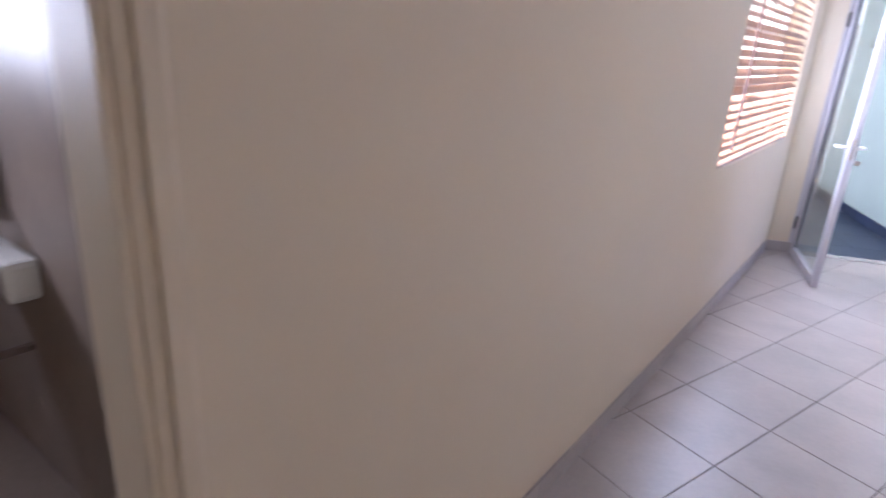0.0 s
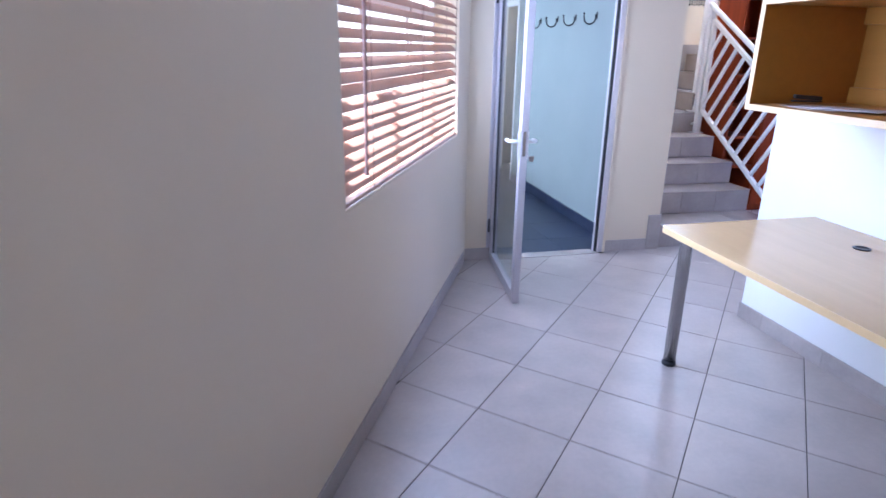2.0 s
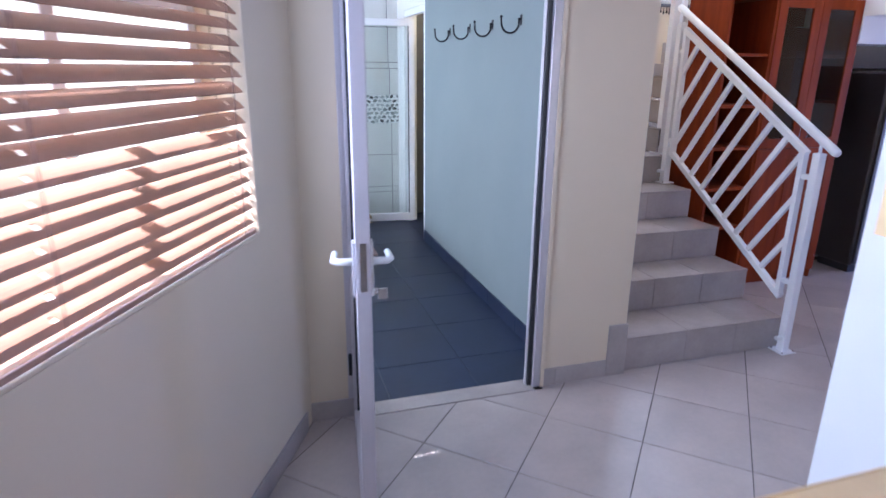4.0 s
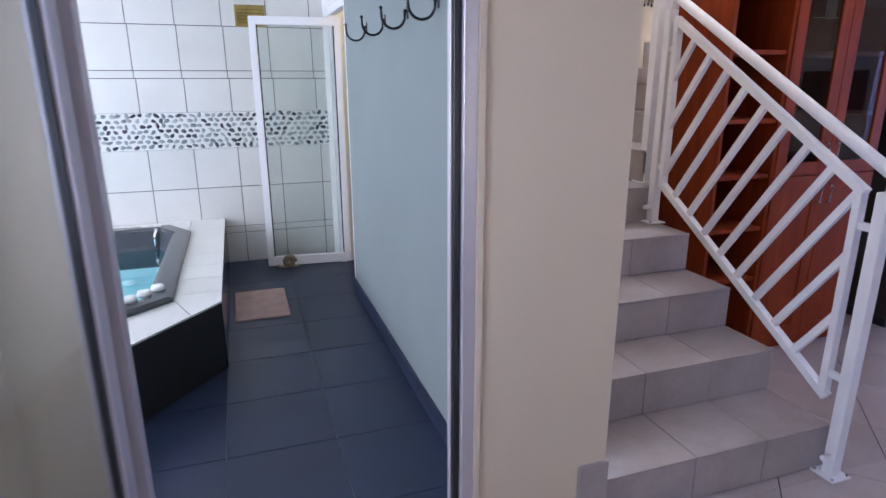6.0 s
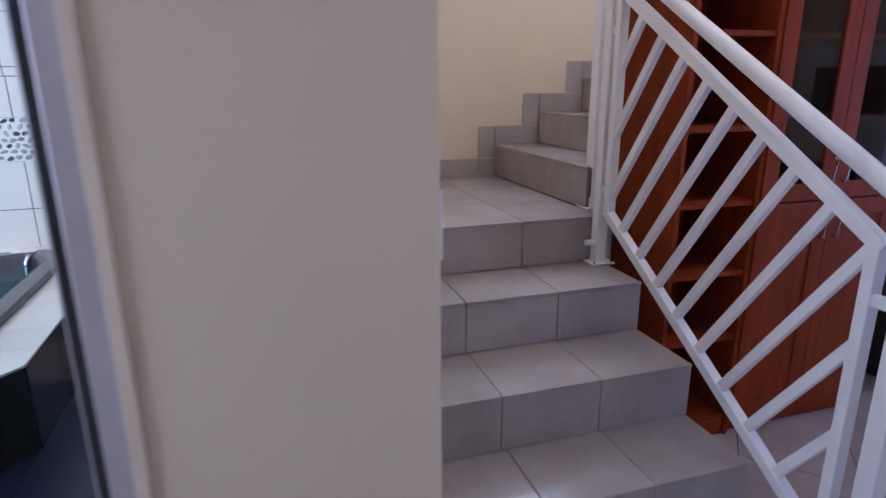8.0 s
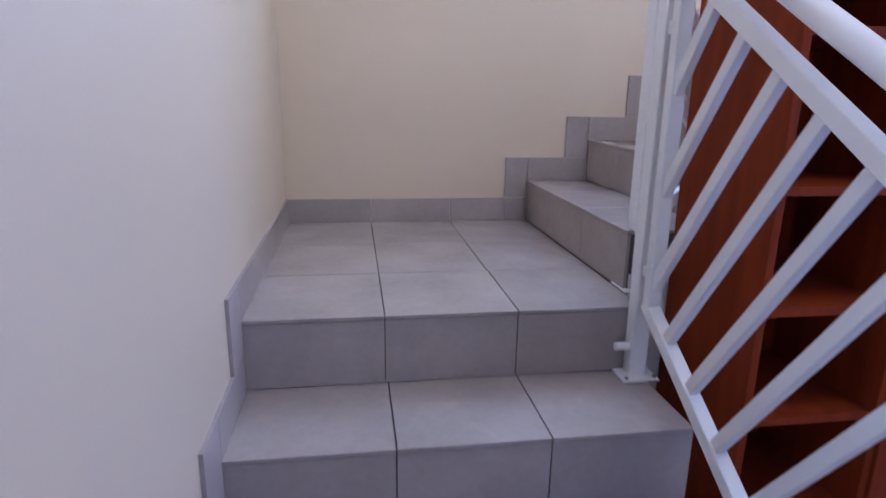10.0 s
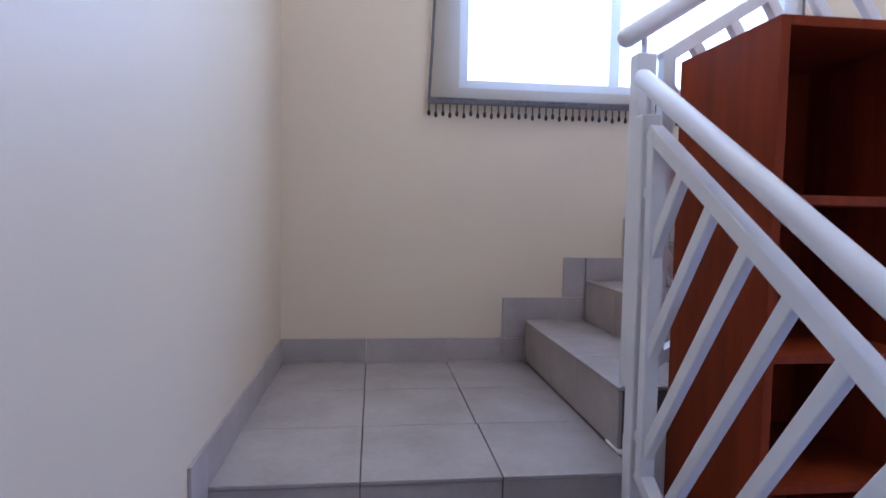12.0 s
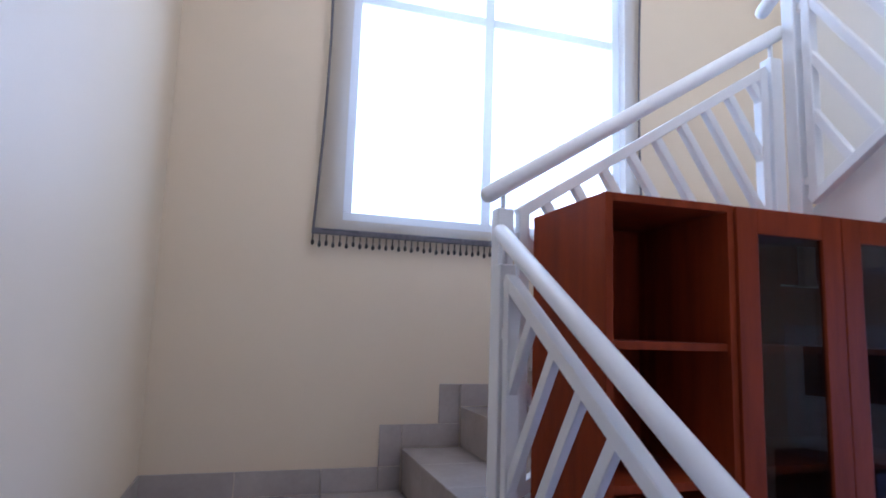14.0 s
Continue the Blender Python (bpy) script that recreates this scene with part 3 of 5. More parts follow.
# lower flight: u runs towards the foot of the stairs
m1 = Matrix(((0, 1, 0, 1.026), (-1, 0, 0, 0), (0, 0, 1, 0), (0, 0, 0, 1)))
railing(m1, 0.0, 4 * R, "white enamelled steel stair railing with slanting bars on the lower flight")


def upper_railing(origin, along, label, base, far_base, span, lift, hp=0.79, gap=0.0994, start=-0.045):
    """The rail of a flight that rises along its own direction from origin."""
    o, a = Vector(origin), Vector(along)
    nrm = a.cross(Vector((0, 0, 1)))
    rail = thing("stair_railing", o, label, "railing", "stair railings")
    P = lambda u, z: o + a * u + Vector((0, 0, z))

    def bar(name, p, q, w=0.034, d=0.034):
        s, e = P(*p), P(*q)
        dirn = (e - s).normalized()
        wpart(name, beam(s, e, d, w, 0.003, up=nrm.cross(dirn)), M_RAIL, rail)

    slope = 0.636
    ua, ub = 0.085, 0.085 + span
    bot = lambda u: lift + slope * (u - ua)
    top = lambda u: lift + hp + slope * (u - ua)
    for f in (bot, top):
        bar("panel_frame", (ua - 0.017, f(ua - 0.017)), (ub + 0.017, f(ub + 0.017)))
    for u in (ua, ub):
        bar("panel_frame", (u, bot(u) - 0.012), (u, top(u) + 0.012), 0.034, 0.0365)
    tilt = 1.5
    for k in range(-4, 9):
        uk = 0.256 + gap * k
        # bars fall away along the flight
        z_of = lambda u: top(uk) - tilt * (u - uk)
        ul = max(uk, ua)
        uh = min(uk + hp / (tilt + slope), ub)
        if uh - ul > 0.02:
            bar("slanting_bar", (ul, z_of(ul)), (uh, z_of(uh)), 0.030, 0.028)
    for u, zb, zt in ((0.02, base, top(ua) + 0.0), (ub + 0.052, far_base, top(ub) + 0.06)):
        wpart("post", beam(P(u, zb), P(u, zt), 0.052, 0.052, 0.004, up=nrm), M_RAIL, rail)
        wpart("foot_plate", beam(P(u, zb + 0.0005), P(u, zb + 0.007), 0.10, 0.10, 0.002, up=nrm), M_RAIL, rail)
        uu = ua if u < ua else ub
        for f in (0.08, 0.9):
            z = bot(uu) + f * hp
            bar("bracket", (u, z), (uu, z), 0.028, 0.02)
        wpart("rail_pin", tube([P(u, zt - 0.01), P(u, top(u) + 0.10)], 0.008, 8), M_RAIL, rail, smooth=True)
    us, ue = start, ub + 0.115
    line = lambda u: top(u) + 0.115
    pts = [P(us + (ue - us) * f, line(us + (ue - us) * f)) for f in (0, 0.004, 0.012, 0.5, 0.988, 0.996, 1)]
    wpart("handrail", tube(pts, [0.016, 0.022, 0.026, 0.026, 0.026, 0.022, 0.016], 16), M_RAIL, rail, smooth=True)
    return rail


LAND2 = LAND + 5 * R2
upper_railing((1.072, 0.15, 0), (1, 0, 0), "white enamelled steel stair railing on the second flight", LAND, LAND2, 0.942, 1.182, 0.822, 0.1025)
upper_railing((2.208, 0.12, 0), (0, -1, 0), "white enamelled steel stair railing on the third flight", LAND2, LAND2 + 0.7, 0.905, 2.13, start=-0.13)
# third flight, seen from below
bm = bmesh.new()
for k in range(6):
    z = LAND2 + (k + 1) * R2
    box(2.27, 3.5, -0.02 - 0.27 * (k + 1), -0.02 - 0.27 * k, z - R2 - 0.12, z, bm=bm)
part("upper_steps", bm, M_WHITE, stairs, "white plastered underside of the third flight")
part("string_board", beam((2.255, 0.06, LAND2 + 0.18), (2.255, -1.10, LAND2 + 0.18 + 1.16 * 0.655), 0.02, 0.20, 0.002), M_WHITE, stairs)


# ---- cherry cabinets beneath the second flight ----
def open_bookcase(x0, x1, y0, y1, z1):
    ob = thing("bookcase", ((x0 + x1) / 2, (y0 + y1) / 2, 0), "tall open cherry-red wooden bookcase with empty shelves", "bookcase")
    t = 0.02
    wpart("side_panel", box(x0, x0 + t, y0, y1, 0, z1, 0.001), M_CHERRY, ob)
    wpart("side_panel", box(x1 - t, x1, y0, y1, 0, z1, 0.001), M_CHERRY, ob)
    wpart("top", box(x0 + t, x1 - t, y0, y1, z1 - t, z1, 0.001), M_CHERRY, ob)
    wpart("back_panel", box(x0 + t, x1 - t, y1 - 0.012, y1 - 0.002, 0.06, z1 - t), M_CHERRY, ob)
    wpart("plinth", box(x0 + t, x1 - t, y0 + 0.01, y0 + 0.028, 0, 0.07), M_CHERRY, ob)
    for z in (0.07, 0.435, 0.715, 0.995, 1.275, 1.605):
        wpart("shelf", box(x0 + t, x1 - t, y0 + 0.012, y1 - 0.012, z, z + t, 0.001), M_CHERRY, ob)
    return ob


def cabinet_door(parent, x0, x1, z0, z1, y, glazed, handle_x):
    f = 0.068
    if glazed:
        door = wpart("door", box(x0, x0 + f, y - 0.02, y, z0, z1, 0.002), M_CHERRY, parent, "cherry-red glazed door")
        bm = box(x1 - f, x1, y - 0.02, y, z0, z1, 0.002)
        box(x0 + f, x1 - f, y - 0.0198, y, z0, z0 + f, 0.002, bm)
        box(x0 + f, x1 - f, y - 0.0198, y, z1 - f, z1, 0.002, bm)
        o = part("door_frame", local(bm, parent), M_CHERRY, door)
        o = part("glass_pane", local(box(x0 + f, x1 - f, y - 0.012, y - 0.008, z0 + f, z1 - f), parent), M_CABGLASS, door, "smoky glass pane")
        o.visible_shadow = False
    else:
        door = wpart("door", box(x0, x1, y - 0.016, y, z0, z1, 0.002), M_CHERRY, parent, "cherry-red panelled door")
        bm = bmesh.new()
        for a, b, c, d in ((x0, x0 + f, z0, z1), (x1 - f, x1, z0, z1), (x0 + f, x1 - f, z0, z0 + f), (x0 + f, x1 - f, z1 - f, z1)):
            box(a, b, y - 0.022, y - 0.0162, c, d, 0.0015, bm)
        part("door_frame", local(bm, parent), M_CHERRY, door)
    zc = z0 + 0.12 if glazed else z1 - 0.10
    bm = tube([(handle_x, y - 0.022, zc - 0.05), (handle_x, y - 0.045, zc - 0.045), (handle_x, y - 0.045, zc + 0.045), (handle_x, y - 0.022, zc + 0.05)], 0.005, 8)
    part("handle", local(bm, parent), M_STEEL, door, "slim steel bow handle", True)


def glazed_cabinet(x0, x1, y0, y1, z1):
    ob = thing("display_cabinet", ((x0 + x1) / 2, (y0 + y1) / 2, 0), "cherry-red display cabinet with glass upper doors and panelled lower doors", "cabinet")
    t = 0.02
    ya = y0 + 0.024
    wpart("side_panel", box(x0, x0 + t, ya, y1, 0, z1, 0.001), M_CHERRY, ob)
    wpart("side_panel", box(x1 - t, x1, ya, y1, 0, z1, 0.001), M_CHERRY, ob)
    wpart("top", box(x0 + t, x1 - t, ya, y1, z1 - t, z1, 0.001), M_CHERRY, ob)
    wpart("back_panel", box(x0 + t, x1 - t, y1 - 0.012, y1 - 0.002, 0.06, z1 - t), M_CHERRY, ob)
    wpart("plinth", box(x0 + t, x1 - t, ya + 0.01, ya + 0.028, 0, 0.07), M_CHERRY, ob)
    for z in (0.07, 0.97, 1.30, 1.605):
        wpart("shelf", box(x0 + t, x1 - t, ya + 0.012, y1 - 0.012, z, z + t, 0.001), M_CHERRY, ob)
    xm = (x0 + x1) / 2
    for a, b, hx in ((x0 + 0.001, xm - 0.0015, xm - 0.035), (xm + 0.0015, x1 - 0.001, xm + 0.035)):
        cabinet_door(ob, a, b, 1.00, z1 - 0.002, ya - 0.001, True, hx)
        cabinet_door(ob, a, b, 0.07, 0.995, ya - 0.001, False, hx)
    return ob


open_bookcase(1.178, 1.556, -0.275, 0.113, 1.98)
glazed_cabinet(1.558, 2.27, -0.285, 0.113, 1.98)
# lounge wall opposite, seen mirrored in the cabinet doors
unit = thing("wall_unit", (5.45, -3.30, 0), "white lacquered wall unit on a dark plinth cupboard", "wall unit")
wpart("back_board", box(5.50, 5.598, -3.82, -2.72, 0.62, 1.78, 0.004), M_KNOB, unit)
wpart("plinth_cupboard", box(5.20, 5.598, -3.70, -2.72, 0.0, 0.60, 0.006), M_DARKWOOD, unit, "dark wooden cupboard base")
for a, b in ((-3.69, -3.215), (-3.205, -2.73)):
    wpart("door", box(5.182, 5.199, a, b, 0.05, 0.585, 0.003), M_DARKWOOD, unit, "dark wooden door")
tv = thing("television", (5.47, -3.25, 1.10), "flat black television mounted on a white board", "television")
wpart("casing", box(5.455, 5.499, -3.57, -2.78, 1.12, 1.58, 0.006), M_BLACK, tv)
wpart("screen", box(5.452, 5.4545, -3.55, -2.80, 1.145, 1.56), M_TUB, tv, "dark glossy screen")
# dark cupboard further along, a stand-in for an unidentified dark shape
ob = thing("cupboard", (3.0, 0.25, 0), "low dark wooden cupboard in place of an unidentified dark shape", "cupboard")
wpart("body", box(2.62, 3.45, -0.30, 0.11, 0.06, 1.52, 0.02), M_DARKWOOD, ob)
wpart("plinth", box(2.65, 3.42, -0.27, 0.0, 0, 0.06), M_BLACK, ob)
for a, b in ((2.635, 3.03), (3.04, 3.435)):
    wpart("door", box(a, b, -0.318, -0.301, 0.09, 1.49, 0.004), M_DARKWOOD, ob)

# ---- desk and shelf by the partition ----
desk = thing("desk", (-0.65, -3.5, 0), "maple-topped office desk on tubular steel legs against a white partition", "desk")
c = 0.05
poly = [(-1.07 + c * 0.45, -2.836)] + [(-0.212, -2.832), (-0.212, -4.40), (-1.07, -4.40), (-1.07, -2.832 - c * 0.6), (-1.062, -2.848)]
wpart("desktop", prism(poly, 0.7005, 0.7262, bevel=0.003), M_DESK, desk)
edge = bmesh.new()
for p, q in zip(poly, poly[1:] + poly[:1]):
    if p[0] > -0.3 and q[0] > -0.3:
        continue
    dx, dy = Vector((q[0] - p[0], q[1] - p[1])).normalized()
    n = Vector((dy, -dx))
    mid_p = Vector(((p[0] + q[0]) / 2, (p[1] + q[1]) / 2))
    if (mid_p - Vector((-0.65, -3.6))).dot(n) < 0:
        n = -n
    beam((p[0] + n.x * 0.001, p[1] + n.y * 0.001, 0.7132), (q[0] + n.x * 0.001, q[1] + n.y * 0.001, 0.7132), 0.003, 0.027, 0, edge)
wpart("edge_band", edge, M_EDGE, desk, "pale beech edge band")
for x, y in ((-0.945, -2.875), (-0.945, -4.30), (-0.32, -4.30)):
    leg = wpart("leg", lathe([(0.030, 0.022), (0.030, 0.66), (0.034, 0.662), (0.034, 0.69), (0.05, 0.692), (0.05, 0.7003)], (x, y, 0), 20), M_STEEL, desk, "brushed steel tube leg", True)
    part("foot", local(lathe([(0.024, 0.0), (0.034, 0.003), (0.034, 0.02), (0.031, 0.0225)], (x, y, 0), 20), desk), M_BLACK, leg, "black plastic foot", True)
wpart("cable_grommet", lathe([(0.034, 0.0), (0.034, 0.003), (0.026, 0.004), (0.024, 0.001)], (-0.42, -3.30, 0.7262), 20), M_BLACK, desk, "black plastic cable grommet", True)

shelf = thing("wall_shelf", (-0.48, -3.4, 1.26), "honey-coloured open wall shelf box with a pale front edge", "shelf")
sx0, sx1, sy0, sy1, sz0, sz1, st = -0.752, -0.212, -4.40, -2.868, 1.258, 1.715, 0.026
wpart("bottom_board", box(sx0, sx1, sy0, sy1, sz0, sz0 + st, 0.0015), M_OAK, shelf)
wpart("top_board", box(sx0, sx1, sy0, sy1, sz1 - st, sz1, 0.0015), M_OAK, shelf)
wpart("side_panel", box(sx0, sx1, sy1 - st, sy1, sz0 + st, sz1 - st, 0.0015), M_OAK, shelf)
wpart("side_panel", box(sx0, sx1, sy0, sy0 + st, sz0 + st, sz1 - st, 0.0015), M_OAK, shelf)
wpart("back_panel", box(sx1 - 0.012, sx1 - 0.002, sy0 + st, sy1 - st, sz0 + st, sz1 - st), M_OAK, shelf)
wpart("back_rail", box(sx1 - 0.034, sx1 - 0.0125, sy0 + st, sy1 - st, sz0 + st, sz0 + st + 0.07), M_OAK, shelf)
wpart("back_rail", box(sx1 - 0.034, sx1 - 0.0125, sy0 + st, sy1 - st, sz1 - st - 0.07, sz1 - st), M_OAK, shelf)
e = bmesh.new()
for a, b, z0, z1 in ((sy0, sy1, sz0, sz0 + st), (sy0, sy1, sz1 - st, sz1), (sy1 - st, sy1, sz0 + st, sz1 - st)):
    box(sx0 - 0.0025, sx0 - 0.0002, a, b, z0, z1, 0.0006, e)
wpart("edge_band", e, M_EDGE, shelf, "pale beech edge band")
z = sz0 + st
pap = thing("paper_stack", (-0.60, -3.05, z), "loose stack of pinkish paper on the shelf", "paper")
for k in range(4):
    m = pose(-0.62 + 0.01 * k, -3.10 - 0.06 * k, z + 0.0005 + k * 0.003, 0, 0, -8 + 9 * k)
    part("sheet", local(box(-0.07, 0.07, -0.11, 0.11, 0, 0.002, m=m), pap), M_PAPER, pap)
st_ob = thing("stapler", (-0.52, -2.99, z + 0.014), "black office stapler lying on paper", "stapler")
m = pose(-0.55, -2.985, z + 0.014, 0, 0, 72)
part("base", local(box(-0.018, 0.018, -0.062, 0.056, 0, 0.007, 0.003, m=m), st_ob), M_BLACK, st_ob)
part("arm", local(box(-0.016, 0.016, -0.060, 0.052, 0.009, 0.026, 0.005, m=m @ pose(0, 0, 0.002, 4)), st_ob), M_BLACK, st_ob)
z = sz1
pot = thing("bowl", (-0.55, -3.06, z), "beige glazed pottery bowl on the shelf top", "bowl")
wpart("body", lathe([(0.05, 0.0), (0.06, 0.004), (0.085, 0.05), (0.095, 0.11), (0.088, 0.111), (0.075, 0.05), (0.01, 0.02)], (-0.55, -3.06, z), 24), M_CERAMIC, pot, smooth=True)
bx = thing("box_file", (-0.50, -3.45, z), "pale card box file lying on the shelf top", "box")
wpart("body", box(-0.70, -0.34, -3.70, -3.20, z, z + 0.10, 0.003), M_PAPER, bx)

# ---- light switch ----
sw = thing("light_switch", (0.0, -1.13, 1.236), "white plastic light switch on the stair wall", "switch")
wpart("plate", box(0.0005, 0.012, -1.170, -1.095, 1.178, 1.294, 0.004), M_KNOB, sw)
wpart("rocker", box(0.0122, 0.017, -1.141, -1.125, 1.226, 1.246, 0.0015, m=pose(0, 0, 0)), M_KNOB, sw)

# ---- window with the wooden blind ----
win = tagged(new("window_1"), "aluminium framed window behind a wooden blind", "window", kind="structure")
bm = bmesh.new()
D0, D1 = -0.19, -0.15
for a, b, z0, z1 in ((S0, S1, ZS, ZS + 0.045), (S0, S1, ZH - 0.045, ZH), (S0, S0 + 0.045, ZS + 0.045, ZH - 0.045), (S1 - 0.045, S1, ZS + 0.045, ZH - 0.045)):
    wall_box(a, b, D0, D1, z0, z1, bm, 0.003)
part("window_frame", bm, M_ALU, win)
for s in (S0 + 0.60, S0 + 1.28):
    part("mullion", wall_box(s - 0.022, s + 0.022, D0, D1, ZS + 0.046, ZH - 0.046, bevel=0.003), M_ALU, win)
for a, b in ((0.40, 0.60), (1.66, 1.86)):
    part("window_stay", wall_box(a, b, D1 + 0.001, D1 + 0.018, 1.545, 1.561, bevel=0.003), M_BLACK, win, "black window stay")
part("transom", wall_box(S0 + 0.046, S1 - 0.046, D0 + 0.002, D1 - 0.002, 1.66, 1.70, bevel=0.003), M_ALU, win)
g = part("glass_pane", wall_box(S0 + 0.045, S1 - 0.045, -0.172, -0.168, ZS + 0.045, ZH - 0.045), M_ROOM, win)
g.visible_shadow = False
part("window_sill", wall_box(S0 - 0.0, S1 + 0.0, -0.148, 0.0, ZS - 0.0, ZS + 0.012, bevel=0.003), M_WALL, win)

blind = thing("venetian_blind", on_wall(1.28, -0.04, ZS + 0.02), "brown wooden venetian blind, slats half open, sunlit from outside", "blind")
BD = -0.030
slat_bm = bmesh.new()
half, n = 0.0265, 6
L0, L1 = S0 + 0.012, S1 - 0.012
prof = [(-half + 2 * half * k / n, 0.0035 * (1 - (2 * k / n - 1) ** 2)) for k in range(n + 1)]
ring = [(d, z + 0.0014) for d, z in prof] + [(d, z - 0.0014) for d, z in reversed(prof)]
LADDERS = (0.42, 1.20, 1.94)
# stations along the slat: a slot for the cords at each ladder
mid_s = (L0 + L1) / 2
stations = [-(L1 - L0) / 2] + [h - mid_s + e for h in LADDERS for e in (-0.006, 0.006)] + [(L1 - L0) / 2]
rows_s = [[slat_bm.verts.new((x, d, z)) for d, z in ring] for x in stations]
m_r = len(ring)
SLOT = (2, 3)
for i in range(len(stations) - 1):
    r0, r1 = rows_s[i], rows_s[i + 1]
    for k in range(m_r):
        j = (k + 1) % m_r
        mirror = m_r - 2 - k if k > n else k
        if i % 2 == 1 and mirror in SLOT:
            continue
        slat_bm.faces.new((r0[k], r0[j], r1[j], r1[k]))
    if i % 2 == 1:
        for k in (SLOT[0], SLOT[-1] + 1):
            slat_bm.faces.new((r0[k], r0[m_r - 1 - k], r1[m_r - 1 - k], r1[k]))
        for r in (r0, r1):
            for k in SLOT:
                slat_bm.faces.new((r[k], r[k + 1], r[m_r - 2 - k], r[m_r - 1 - k]))
slat_bm.faces.new(rows_s[0])
slat_bm.faces.new(rows_s[-1])
slat_me = mesh_of("slat", slat_bm, M_SLAT)
frame_m = Matrix((-WD, WN, Vector((0, 0, 1)))).transposed().to_4x4()
frame_m.translation = Vector((0, 0, 0))
PITCH, TILT_S = 0.0465, 39
z = ZS + 0.066
count = 0
while z < ZH - 0.07:
    ob = new("slat", slat_me)
    ob.parent = blind
    sag = 0.0015 * math.sin(count * 2.1)
    m = frame_m.copy()
    m.translation = on_wall((L0 + L1) / 2, BD, z + sag) - Vector(blind.location)
    ob.matrix_basis = m @ pose(0, 0, 0, -TILT_S + 1.5 * math.sin(count * 1.7), 0.10 * math.sin(count * 0.9), 0)
    z += PITCH
    count += 1
wpart("bottom_rail", wall_box(L0, L1, BD - 0.027, BD + 0.027, ZS + 0.0125, ZS + 0.030, bevel=0.004), M_SLAT, blind)
wpart("head_rail", wall_box(L0, L1, BD - 0.03, BD + 0.03, ZH - 0.055, ZH - 0.003, bevel=0.003), M_SLAT, blind)
for s in LADDERS:
    for d in (-0.028, 0.030):
        wpart("ladder_cord", tube([on_wall(s, BD + d, ZS + 0.03), on_wall(s, BD + d, ZH - 0.04)], 0.0016, 6), M_CORD, blind)
wpart("tilt_cord", tube([on_wall(2.045, BD + 0.040, 1.10), on_wall(2.04, BD + 0.044, 1.6), on_wall(2.03, BD + 0.036, ZH - 0.05)], 0.0065, 8), M_CORD, blind)
wpart("cord_tassel", tube([on_wall(2.046, BD + 0.040, 1.06), on_wall(2.045, BD + 0.040, 1.10)], [0.009, 0.005], 8), M_CORD, blind)

# wash room doorway lining
door1 = tagged(new("door_1"), "beige painted door lining of the wash room", "doorway", kind="structure")
part("architrave", wall_box(DOOR0 - 0.062, DOOR0 + 0.004, 0.0, 0.016, 0, 2.10, bevel=0.006), M_WALL, door1)
part("architrave", wall_box(DOOR0 - 0.052, DOOR0 - 0.018, 0.0162, 0.026, 0, 2.09, bevel=0.004), M_WALL, door1)
part("lining", wall_box(DOOR0 + 0.0005, DOOR0 + 0.018, -0.115, 0.008, 0, 2.06, bevel=0.003), M_WALL, door1)
part("lining", wall_box(DOOR1 - 0.018, DOOR1 - 0.0005, -0.115, 0.008, 0, 2.06, bevel=0.003), M_WALL, door1)

# ---- glass door between the passage and the spa ----
door2 = tagged(new("door_2"), "aluminium door frame with an opened glass leaf", "door", kind="structure")
JW = 0.048
part("jamb", box(DX0, DX0 + JW, FRONT - 0.004, FRONT + 0.052, 0, DZ, 0.003), M_ALUGREY, door2)
part("jamb", box(DX1 - JW, DX1, FRONT - 0.004, FRONT + 0.052, 0, DZ, 0.003), M_ALUGREY, door2)
part("jamb_stop", box(DX1 - JW - 0.020, DX1 - JW - 0.0005, FRONT + 0.015, FRONT + 0.05, 0, DZ - JW, 0.002), M_BLACK, door2)
part("jamb_cover", box(DX0 - 0.032, DX0 - 0.0005, FRONT - 0.008, FRONT - 0.0002, 0, DZ, 0.002), M_ALUGREY, door2)
part("jamb_lip", box(DX1 - JW - 0.026, DX1 - JW - 0.0205, FRONT + 0.025, FRONT + 0.05, 0, DZ - JW, 0.002), M_ALUGREY, door2)
part("jamb_stop", box(DX1 - 0.012, DX1 + 0.008, FRONT - 0.012, FRONT - 0.0045, 0, DZ, 0.002), M_WALL, door2)
part("head", box(DX0 + JW, DX1 - JW, FRONT - 0.004, FRONT + 0.10, DZ - JW, DZ, 0.003), M_ALUGREY, door2)
hinge = Vector((DX0 + 0.008, FRONT - 0.030, 0))
free = Vector((-1.471, -2.035, 0))


